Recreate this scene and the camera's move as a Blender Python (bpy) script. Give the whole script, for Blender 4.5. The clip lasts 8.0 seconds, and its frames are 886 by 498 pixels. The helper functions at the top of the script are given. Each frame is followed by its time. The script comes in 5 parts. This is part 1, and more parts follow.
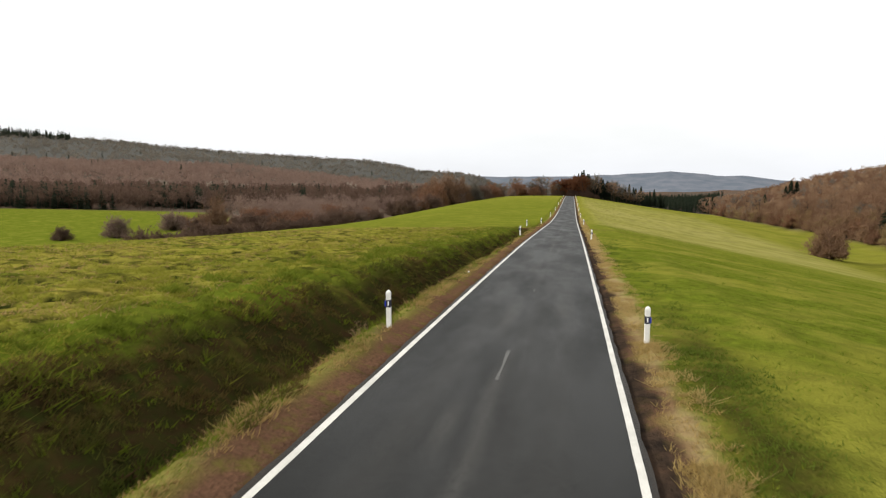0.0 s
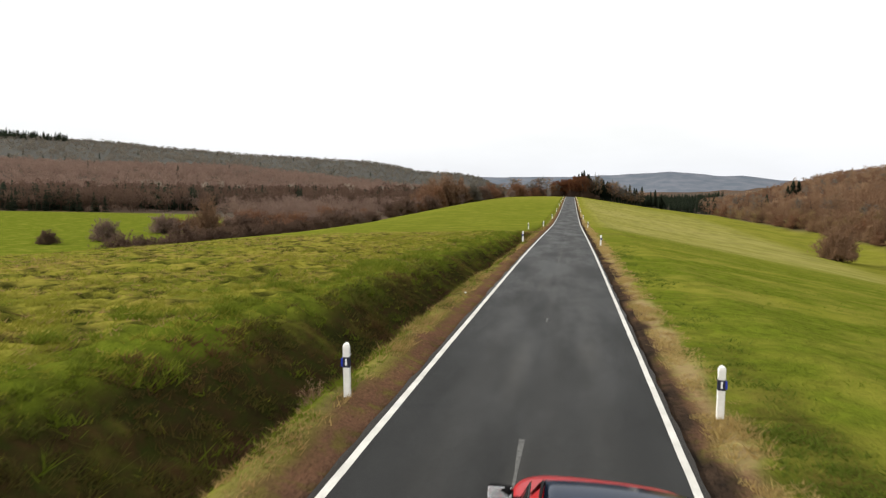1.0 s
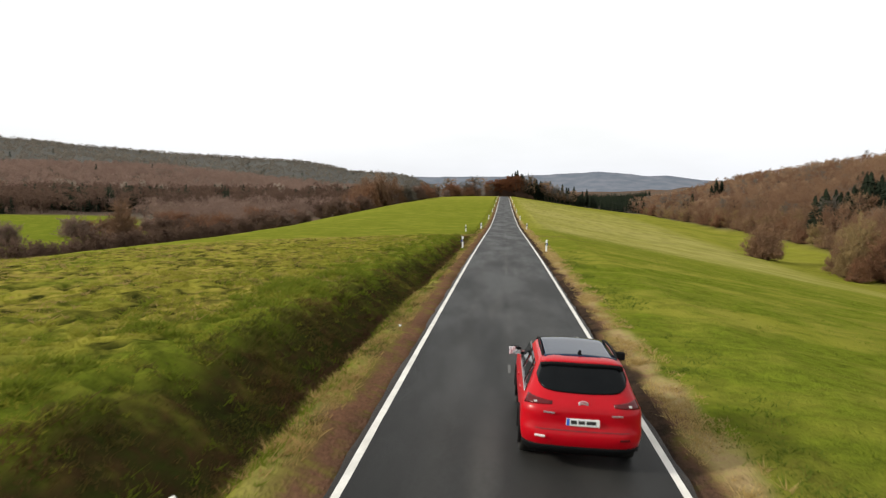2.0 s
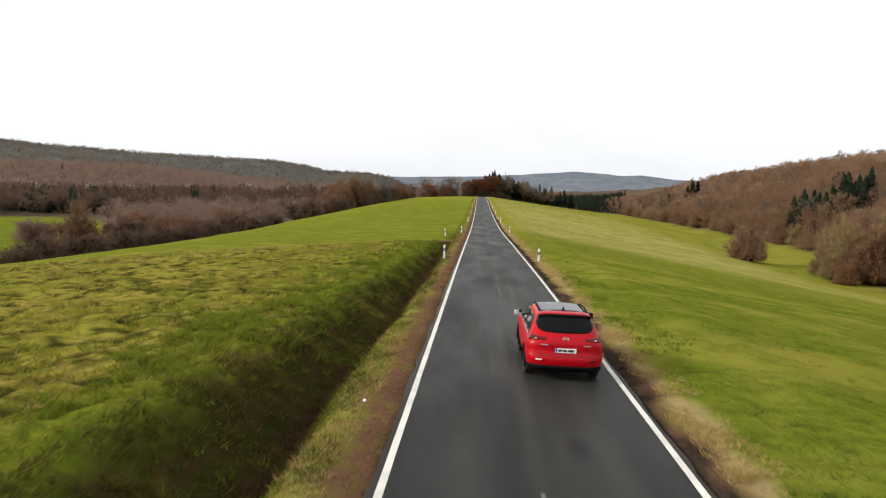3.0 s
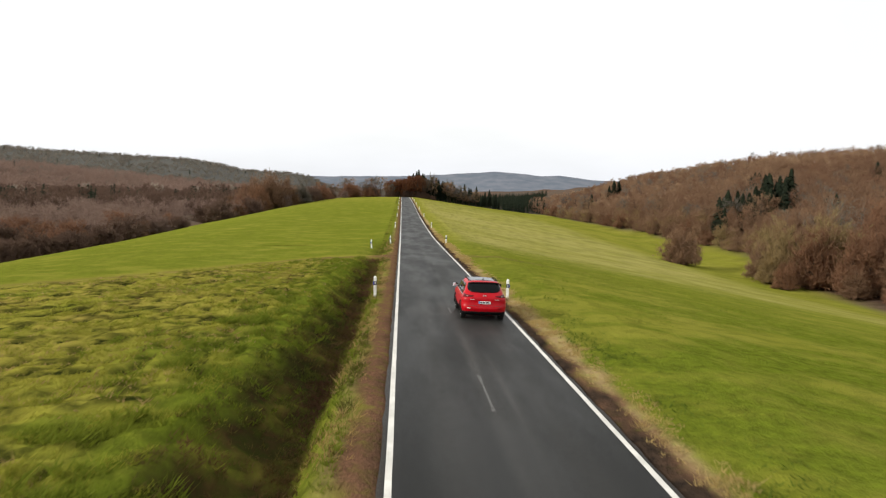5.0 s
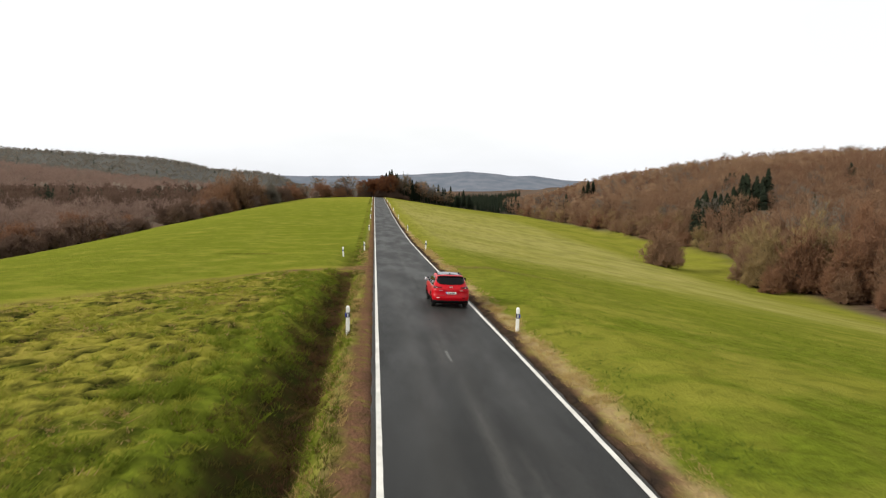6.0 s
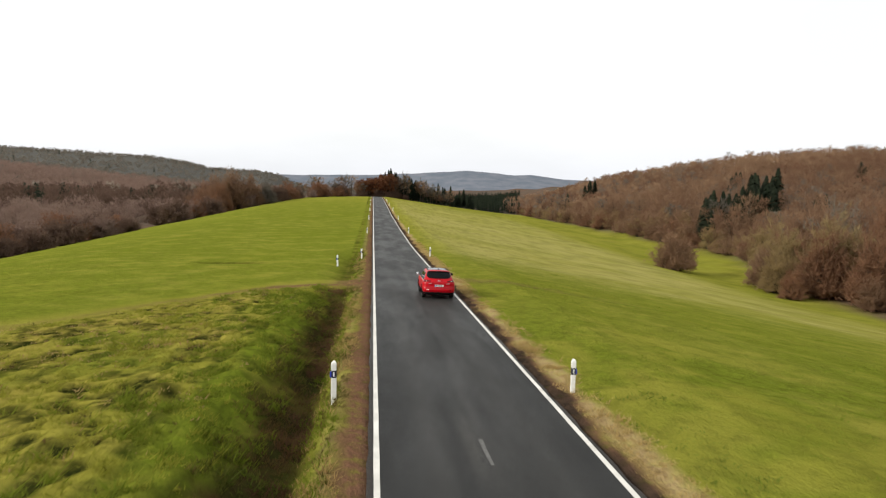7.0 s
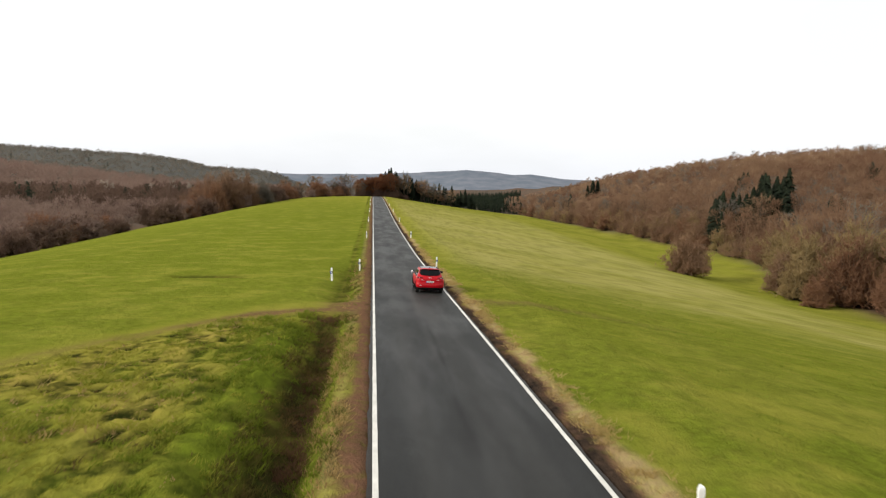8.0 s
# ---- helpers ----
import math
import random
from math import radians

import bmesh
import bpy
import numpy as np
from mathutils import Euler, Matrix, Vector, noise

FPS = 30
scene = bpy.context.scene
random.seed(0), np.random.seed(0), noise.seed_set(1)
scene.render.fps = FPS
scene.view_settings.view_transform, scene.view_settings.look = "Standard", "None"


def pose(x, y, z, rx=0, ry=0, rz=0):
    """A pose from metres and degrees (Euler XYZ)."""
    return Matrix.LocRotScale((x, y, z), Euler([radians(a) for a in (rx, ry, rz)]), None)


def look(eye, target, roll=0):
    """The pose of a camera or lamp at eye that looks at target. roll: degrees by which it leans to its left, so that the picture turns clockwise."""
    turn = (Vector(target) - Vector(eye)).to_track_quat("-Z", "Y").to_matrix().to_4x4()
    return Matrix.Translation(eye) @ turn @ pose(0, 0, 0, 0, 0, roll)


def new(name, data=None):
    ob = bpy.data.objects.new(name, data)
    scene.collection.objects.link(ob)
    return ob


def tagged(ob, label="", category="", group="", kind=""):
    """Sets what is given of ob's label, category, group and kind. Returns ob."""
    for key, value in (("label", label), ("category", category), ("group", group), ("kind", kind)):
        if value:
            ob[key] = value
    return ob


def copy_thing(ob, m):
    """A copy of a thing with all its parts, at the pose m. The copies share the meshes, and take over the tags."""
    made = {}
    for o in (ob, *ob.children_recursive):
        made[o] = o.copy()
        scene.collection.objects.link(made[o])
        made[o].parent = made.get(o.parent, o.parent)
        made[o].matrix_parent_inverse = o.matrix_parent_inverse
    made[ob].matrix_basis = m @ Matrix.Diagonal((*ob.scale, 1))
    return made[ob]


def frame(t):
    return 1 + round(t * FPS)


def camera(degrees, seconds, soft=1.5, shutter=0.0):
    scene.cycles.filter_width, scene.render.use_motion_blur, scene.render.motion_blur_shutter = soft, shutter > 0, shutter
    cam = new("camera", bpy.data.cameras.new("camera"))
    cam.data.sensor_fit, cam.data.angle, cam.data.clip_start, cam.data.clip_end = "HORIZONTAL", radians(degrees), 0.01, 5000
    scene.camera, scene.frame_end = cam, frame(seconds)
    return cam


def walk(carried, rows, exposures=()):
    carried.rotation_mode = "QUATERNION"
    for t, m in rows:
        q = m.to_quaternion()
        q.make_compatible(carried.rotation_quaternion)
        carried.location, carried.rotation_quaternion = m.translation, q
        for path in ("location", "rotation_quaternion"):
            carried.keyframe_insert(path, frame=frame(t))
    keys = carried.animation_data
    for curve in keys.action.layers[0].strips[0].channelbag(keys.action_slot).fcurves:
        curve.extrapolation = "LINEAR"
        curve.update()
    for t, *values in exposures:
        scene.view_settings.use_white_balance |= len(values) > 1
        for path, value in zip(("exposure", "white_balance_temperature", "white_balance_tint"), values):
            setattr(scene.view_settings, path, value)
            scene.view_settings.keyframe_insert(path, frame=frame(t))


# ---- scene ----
cam = camera(66.04, 8.0, soft=1.25, shutter=0.3)
PATH = (
    (0, 1.438, 0.0, 3.962, 85.24, 10.67, 0.31),
    (0.5, 1.086, 2.757, 4.024, 85.26, 10.64, 0.23),
    (1, 0.68, 5.759, 4.109, 85.3, 10.61, 0.18),
    (1.2, 0.536, 6.949, 4.142, 85.31, 10.39, 0.16),
    (1.4, 0.392, 8.133, 4.175, 85.32, 9.53, 0.15),
    (1.6, 0.211, 9.289, 4.209, 85.31, 8.28, 0.14),
    (1.8, -0.009, 10.45, 4.242, 85.29, 6.73, 0.13),
    (2.0, -0.212, 11.70, 4.279, 85.28, 5.08, 0.12),
    (2.2, -0.382, 13.007, 4.319, 85.28, 4.22, 0.11),
    (3.3, -1.264, 20.932, 4.551, 85.27, 2.45, 0.06),
    (3.5, -1.421, 22.388, 4.597, 85.27, 1.73, 0.05),
    (4, -1.78, 26.148, 4.753, 85.28, -0.3, 0.06),
    (4.5, -2.069, 29.948, 4.857, 85.26, -2.08, 0.1),
    (4.7, -2.149, 31.563, 4.896, 85.26, -2.66, 0.11),
    (5.8, -2.536, 40.585, 5.106, 85.25, -5.36, 0.15),
    (6, -2.589, 42.233, 5.141, 85.25, -5.75, 0.16),
    (6.5, -2.564, 46.408, 5.206, 85.22, -5.85, 0.19),
    (7, -2.562, 50.652, 5.312, 85.18, -5.86, 0.24),
    (7.5, -2.522, 54.726, 5.434, 85.14, -5.87, 0.31),
    (8, -2.552, 58.809, 5.652, 85.12, -5.88, 0.37))
walk(cam, [(t, pose(x, y, z, rx, 0, rz) @ pose(0, 0, 0, 0, 0, roll)) for t, x, y, z, rx, rz, roll in PATH])

# ---- sky and sun: bright thin overcast, low soft sun from behind on the left ----
SUN = Vector((-0.86, -0.22, 0.46)).normalized()
world = bpy.data.worlds.new("sky")
scene.world = world
world.use_nodes = True


def sky_nodes():
    nt = world.node_tree
    n, l = nt.nodes, nt.links
    n.clear()
    sky = n.new("ShaderNodeTexSky")
    sky.sky_type, sky.sun_disc = "NISHITA", False
    sky.sun_elevation = math.asin(SUN.z)
    sky.sun_rotation = math.atan2(SUN.x, SUN.y)
    sky.dust_density, sky.air_density = 2.0, 1.0
    scale = n.new("ShaderNodeMix")
    scale.data_type, scale.blend_type = "RGBA", "MULTIPLY"
    scale.inputs[0].default_value = 1.0
    l.new(sky.outputs[0], scale.inputs[6])
    scale.inputs[7].default_value = (0.11, 0.11, 0.11, 1)
    # a veil of cloud, thinner high up where faint blue shows through
    co = n.new("ShaderNodeTexCoord")
    mp = n.new("ShaderNodeMapping")
    mp.inputs["Scale"].default_value = (1.0, 1.0, 3.2)
    l.new(co.outputs["Generated"], mp.inputs[0])
    no = n.new("ShaderNodeTexNoise")
    no.inputs["Scale"].default_value, no.inputs["Detail"].default_value = 2.3, 5.0
    l.new(mp.outputs[0], no.inputs["Vector"])
    ramp = n.new("ShaderNodeMapRange")
    ramp.inputs["From Min"].default_value, ramp.inputs["From Max"].default_value = 0.36, 0.52
    ramp.inputs["To Min"].default_value, ramp.inputs["To Max"].default_value = 0.90, 1.0
    l.new(no.outputs["Fac"], ramp.inputs["Value"])
    # greyer cloud towards the horizon
    sep = n.new("ShaderNodeSeparateXYZ")
    l.new(co.outputs["Generated"], sep.inputs[0])
    hz = n.new("ShaderNodeMapRange")
    hz.interpolation_type = "SMOOTHSTEP"
    hz.inputs["From Min"].default_value, hz.inputs["From Max"].default_value = 0.0, 0.13
    l.new(sep.outputs["Z"], hz.inputs["Value"])
    cl = n.new("ShaderNodeMix")
    cl.data_type = "RGBA"
    cl.inputs[6].default_value, cl.inputs[7].default_value = (0.90, 0.92, 0.965, 1), (1.03, 1.035, 1.02, 1)
    l.new(hz.outputs[0], cl.inputs[0])
    mix = n.new("ShaderNodeMix")
    mix.data_type = "RGBA"
    l.new(ramp.outputs[0], mix.inputs[0])
    l.new(scale.outputs[2], mix.inputs[6])
    l.new(cl.outputs[2], mix.inputs[7])
    bg = n.new("ShaderNodeBackground")
    l.new(mix.outputs[2], bg.inputs[0])
    bg.inputs[1].default_value = 1.0
    out = n.new("ShaderNodeOutputWorld")
    l.new(bg.outputs[0], out.inputs[0])


sky_nodes()
sun = new("sun", bpy.data.lights.new("sun", "SUN"))
sun.data.energy, sun.data.angle, sun.data.color = 3.8, radians(6), (1.0, 0.92, 0.78)
sun.matrix_world = look(SUN * 300, (0, 0, 0))
scene.view_settings.exposure = 0.06

# ---- small helpers ----


def mesh_of(name, verts, faces, material=None, smooth=False):
    me = bpy.data.meshes.new(name)
    me.from_pydata(verts, [], faces)
    if material:
        me.materials.append(material)
    if smooth:
        me.polygons.foreach_set("use_smooth", [True] * len(me.polygons))
    me.update()
    return me


def fast_mesh(name, verts, faces, material=None, smooth=False):
    """A mesh from a vertex array and an array of triangles or quads."""
    verts, faces = np.asarray(verts, np.float32), np.asarray(faces, np.int32)
    me = bpy.data.meshes.new(name)
    k = faces.shape[1]
    me.vertices.add(len(verts))
    me.vertices.foreach_set("co", verts.ravel())
    me.loops.add(faces.size)
    me.loops.foreach_set("vertex_index", faces.ravel())
    me.polygons.add(len(faces))
    me.polygons.foreach_set("loop_start", np.arange(len(faces), dtype=np.int32) * k)
    me.polygons.foreach_set("use_smooth", np.full(len(faces), smooth))
    if material:
        me.materials.append(material)
    me.update(calc_edges=True)
    return me


def part(name, data, parent, label="", m=None):
    """Links a mesh (or a bmesh with its material set by the maker) as one part under a thing."""
    ob = new(name, data)
    ob.parent = parent
    if m is not None:
        ob.matrix_basis = m
    if label:
        ob["label"] = label
    return ob


def box_mesh(name, size, mat, at=(0, 0, 0), bevel=0.01, taper=1.0, turn=None):
    bm = bmesh.new()
    bmesh.ops.create_cube(bm, size=1, matrix=Matrix.Diagonal((*size, 1)))
    for v in bm.verts:
        if v.co.z > 0:
            v.co.x *= taper
            v.co.y *= taper
    if bevel:
        bmesh.ops.bevel(bm, geom=bm.edges, offset=bevel, segments=2, affect="EDGES", profile=0.5)
    bmesh.ops.transform(bm, matrix=Matrix.Translation(at) @ (turn or Matrix()), verts=bm.verts)
    me = bpy.data.meshes.new(name)
    bm.to_mesh(me)
    bm.free()
    me.materials.append(mat)
    return me


def float_layer(me, name, values):
    a = me.attributes.new(name, "FLOAT", "POINT")
    a.data.foreach_set("value", np.asarray(values, np.float32))


def smoothstep(a, b, x):
    t = np.clip((np.asarray(x, float) - a) / (b - a), 0, 1)
    return t * t * (3 - 2 * t)


# smooth value noise on arrays
LATTICE = np.random.RandomState(5).rand(256, 256)


def vnoise(x, y):
    x, y = np.asarray(x, float), np.asarray(y, float)
    xi, yi = np.floor(x).astype(int), np.floor(y).astype(int)
    fx, fy = x - xi, y - yi
    fx, fy = fx * fx * (3 - 2 * fx), fy * fy * (3 - 2 * fy)
    g = lambda i, j: LATTICE[i & 255, j & 255]
    return (g(xi, yi) * (1 - fx) + g(xi + 1, yi) * fx) * (1 - fy) + (g(xi, yi + 1) * (1 - fx) + g(xi + 1, yi + 1) * fx) * fy - 0.5


def fbm(x, y, octaves=3):
    out, a = 0, 1.0
    for k in range(octaves):
        out = out + a * vnoise(x * 2 ** k + 17 * k, y * 2 ** k + 31 * k)
        a *= 0.5
    return out


# ---- the lie of the land ----
ROAD_Y = (-80, -10, 0, 10, 20, 30, 40, 50, 60, 75, 90, 110, 140, 180, 230, 300, 400, 450, 500, 600, 800, 1200)
ROAD_Z = (-0.1, 0.0, 0.014, 0.01, -0.04, -0.12, -0.21, -0.31, -0.43, -0.70, -0.97, -1.40, -1.90, -1.85, -1.40, -0.15, 1.45, 1.75, 1.75, 0.4, -6, -18)
FALL = -0.041
HALF = 2.515


def road_z(y):
    y = np.asarray(y, float)
    return sum(np.interp(y + k, ROAD_Y, ROAD_Z) for k in (-8, -4, 0, 4, 8)) / 5


HILL_B = (-100, -60, -43, -34, -28, -24, -19, -14.5, -9, 0, 10, 16, 19.5, 24.7, 28.8, 34.5, 38.6, 60, 100)
HILL_E = (2.1, 2.1, 2.1, 2.1, 1.95, 1.5, 0.95, 0.45, 0.05, 0.1, 0.1, 0.6, 1.15, 1.9, 2.4, 2.62, 2.6, 2.9, 3.0)
HILL_D = (1100, 1100, 1100, 1150, 1200, 1250, 1300, 1400, 1600, 2400, 2400, 1000, 820, 700, 640, 620, 600, 600, 600)


def field_edge(x):
    """Where the rough pasture ends and the smooth meadow begins."""
    return np.interp(-np.asarray(x, float), (5, 9, 12, 15, 20.5, 27, 40, 60), (96, 94, 89, 83, 74, 65, 48, 25))


BACK_B = (-100, -60, -43, -38, -33, -27.5, -24, -21, -17, -15, -13, -11, -8, -5, 0)
BACK_E = (4.0, 4.3, 4.25, 4.1, 3.6, 3.28, 3.05, 2.9, 2.88, 2.6, 2.15, 2.0, 1.8, 1.6, 1.2)


def ditch_shift(y):
    """The ditch draws nearer to the road along the way."""
    return 0.38 * smoothstep(38, 60, y)


def clod_holes(x, y):
    """Holes between the pasture's tussocks: sunk in height, shaded in colour."""
    return smoothstep(0.17, 0.27, fbm(x * 2.1 + 31, y * 1.5, 2))


def land_z(x, y, rough=True):
    """Height of the ground at x, y (arrays)."""
    x, y = np.broadcast_arrays(np.asarray(x, float), np.asarray(y, float))
    zr = road_z(y)
    # left: shoulder, verge, ditch, bank, field
    bank_x = np.interp(y, (10, 35, 60, 95), (-9.0, -7.2, -6.9, -6.8))
    bank_h = np.interp(y, (5, 20, 40, 65, 100, 140), (1.15, 1.0, 0.62, 0.45, 0.15, 0.1))
    ditch = 1 - smoothstep(88, 96, y) + 0.45 * smoothstep(99, 103, y) * (1 - smoothstep(118, 150, y))
    bottom = -0.85 * ditch + 0.05
    wob = ditch_shift(y) + 0.18 * vnoise(y * 0.35, 3.0 + 0 * y)
    z = zr + FALL * np.clip(x, -3.2, 3.2)
    verge = 0.04 + 0.12 * (1 - smoothstep(20, 45, y))
    z = np.where(x < -2.9, z + verge * smoothstep(-2.9, -3.4, x), z)
    z = np.where(x < -3.7, z + (bottom - 0.05 - verge) * smoothstep(-3.75 + wob, -4.85 + wob, x), z)
    up = smoothstep(0, 1, (-5.0 + wob - x) / (-5.0 + wob - bank_x))
    z = np.where(x < -5.0 + wob, zr + FALL * -3.2 + bottom - 0.05 + (bank_h - 0.08 - bottom) * up, z)
    xc = np.interp(y, (0, 30, 55, 80, 140, 400), (27, 25, 20, 22, 28, 30))
    d = np.clip(-x - xc, 0, None)
    k = 0.004
    drop = np.where(d < 24, k * d * d, k * 576 + 2 * k * 24 * (d - 24))
    left_field = zr + bank_h - drop + 0.015 * np.clip(-x - 7, 0, 12)
    valley_l = -10.0 + 0.030 * np.clip(np.hypot(x, y - 60) - 175, 0, 220)
    s = smoothstep(-1.5, 1.5, left_field - valley_l)
    z = np.where(x < bank_x, valley_l + s * np.clip(left_field - valley_l, 0, None), z)
    # right: verge, long slope into the valley
    xr = np.clip(x - 3.4, 0, None)
    slope = 0.03 * np.clip(xr, 0, 6) + np.interp(y, (0, 60, 180, 300, 420, 600), (0.16, 0.175, 0.205, 0.19, 0.17, 0.13)) * np.clip(xr - 4, 0, None)
    right = zr + FALL * 3.2 + 0.06 * smoothstep(0, 0.3, xr) - slope
    floor_r = np.interp(y, (0, 430, 520, 700), (-18.3, -18.3, -16.5, -12))
    right = np.maximum(right, floor_r) + 0.35 * np.exp(-np.abs(right - floor_r))
    z = np.where(x > 3.2, right, z)
    # the hills
    bearing = np.degrees(np.arctan2(x, y - 40))
    dist = np.hypot(x, y - 40)
    D = np.interp(bearing, HILL_B, HILL_D)
    top = np.tan(np.radians(np.interp(bearing, HILL_B, HILL_E))) * D + 3
    start = np.interp(bearing, (-60, -43, -20, -10, 0, 8, 14, 22, 32, 60), (420, 420, 480, 600, 900, 900, 480, 330, 190, 120))
    rise = smoothstep(0, 1, (dist - start) / (D - start))
    lift = 0.55 * np.clip((dist - start) / (D - start), 0, 1) + 0.45 * rise
    base = z
    z = np.where(dist > start, base + (top - base) * lift, base)
    z = np.where(dist > D, top - (dist - D) * 0.05, z)
    # across the valley a second, higher ridge stands behind the first
    back = np.tan(np.radians(np.interp(bearing, BACK_B, BACK_E))) * 2100 - 6
    two = smoothstep(-3, -9, bearing)
    z = np.where((dist > D) & (two > 0), z + two * (np.where(dist < 2100, top + (back - top) * np.clip((dist - D - 120) / (1980 - D), 0, 1), back - (dist - 2100) * 0.05) - z), z)
    far_bump = smoothstep(500, 900, dist)
    z = z + far_bump * 8 * fbm(x / 260, y / 260)
    if rough:
        off = np.maximum(np.abs(x + 0.0) - 3.1, 0)
        near = smoothstep(0, 0.7, off) * (1 - smoothstep(90, 220, dist))
        z = z + near * 0.10 * fbm(x * 0.9, y * 0.9)
        bumpy = smoothstep(-3.4, -5.5, x) * (1 - smoothstep(60, 120, -x)) * (1 - smoothstep(-6, 3, y - field_edge(x))) * np.where(x < 0, 1, 0)
        z = z - 0.45 * np.exp(-((x + 15.4) / 2.6) ** 4 - ((y - 114) / 0.6) ** 2)
        z = z + bumpy * ((0.10 + 0.16 * smoothstep(-11, -8, x)) * np.clip(fbm(x * 1.9, y * 1.7, 2), -0.22, 0.45) + 0.13 * vnoise(x * 3.7, y * 3.1) - 0.11 * clod_holes(x, y))
    return z - 0.06 * (1 - smoothstep(2.75, 2.95, np.abs(x)))


# ---- materials ----
def material(name, build, rough=0.9, spec=0.3, metal=0.0):
    m = bpy.data.materials.new(name)
    m.use_nodes = True
    nt = m.node_tree
    b = nt.nodes["Principled BSDF"]
    b.inputs["Roughness"].default_value = rough
    b.inputs["Specular IOR Level"].default_value = spec
    b.inputs["Metallic"].default_value = metal
    build(nt, b)
    return m


def rgb(c):
    return (*c, 1.0)


def coords(nt, scale=(1, 1, 1), kind="Object"):
    co, mp = nt.nodes.new("ShaderNodeTexCoord"), nt.nodes.new("ShaderNodeMapping")
    mp.inputs["Scale"].default_value = scale
    nt.links.new(co.outputs[kind], mp.inputs[0])
    return mp.outputs[0]


def noise_fac(nt, vec, scale, lo=0.35, hi=0.65, detail=4.0, rough=0.6):
    no, mr = nt.nodes.new("ShaderNodeTexNoise"), nt.nodes.new("ShaderNodeMapRange")
    no.inputs["Scale"].default_value, no.inputs["Detail"].default_value, no.inputs["Roughness"].default_value = scale, detail, rough
    nt.links.new(vec, no.inputs["Vector"])
    mr.inputs["From Min"].default_value, mr.inputs["From Max"].default_value = lo, hi
    nt.links.new(no.outputs["Fac"], mr.inputs["Value"])
    return mr.outputs[0]


def mixed(nt, fac, a, b, blend="MIX"):
    mx = nt.nodes.new("ShaderNodeMix")
    mx.data_type, mx.blend_type = "RGBA", blend
    for sock, v in ((mx.inputs[0], fac), (mx.inputs[6], a), (mx.inputs[7], b)):
        if isinstance(v, bpy.types.NodeSocket):
            nt.links.new(v, sock)
        elif isinstance(v, tuple):
            sock.default_value = rgb(v)
        else:
            sock.default_value = v
    return mx.outputs[2]


def math_node(nt, op, a, b=0.0):
    k = nt.nodes.new("ShaderNodeMath")
    k.operation = op
    k.use_clamp = True
    for sock, v in ((k.inputs[0], a), (k.inputs[1], b)):
        if isinstance(v, bpy.types.NodeSocket):
            nt.links.new(v, sock)
        else:
            sock.default_value = v
    return k.outputs[0]


def attribute(nt, name):
    a = nt.nodes.new("ShaderNodeAttribute")
    a.attribute_name = name
    return a.outputs["Fac"]


def bump(nt, b, height, strength=0.4, distance=0.02):
    k = nt.nodes.new("ShaderNodeBump")
    k.inputs["Strength"].default_value, k.inputs["Distance"].default_value = strength, distance
    nt.links.new(height, k.inputs["Height"])
    nt.links.new(k.outputs[0], b.inputs["Normal"])


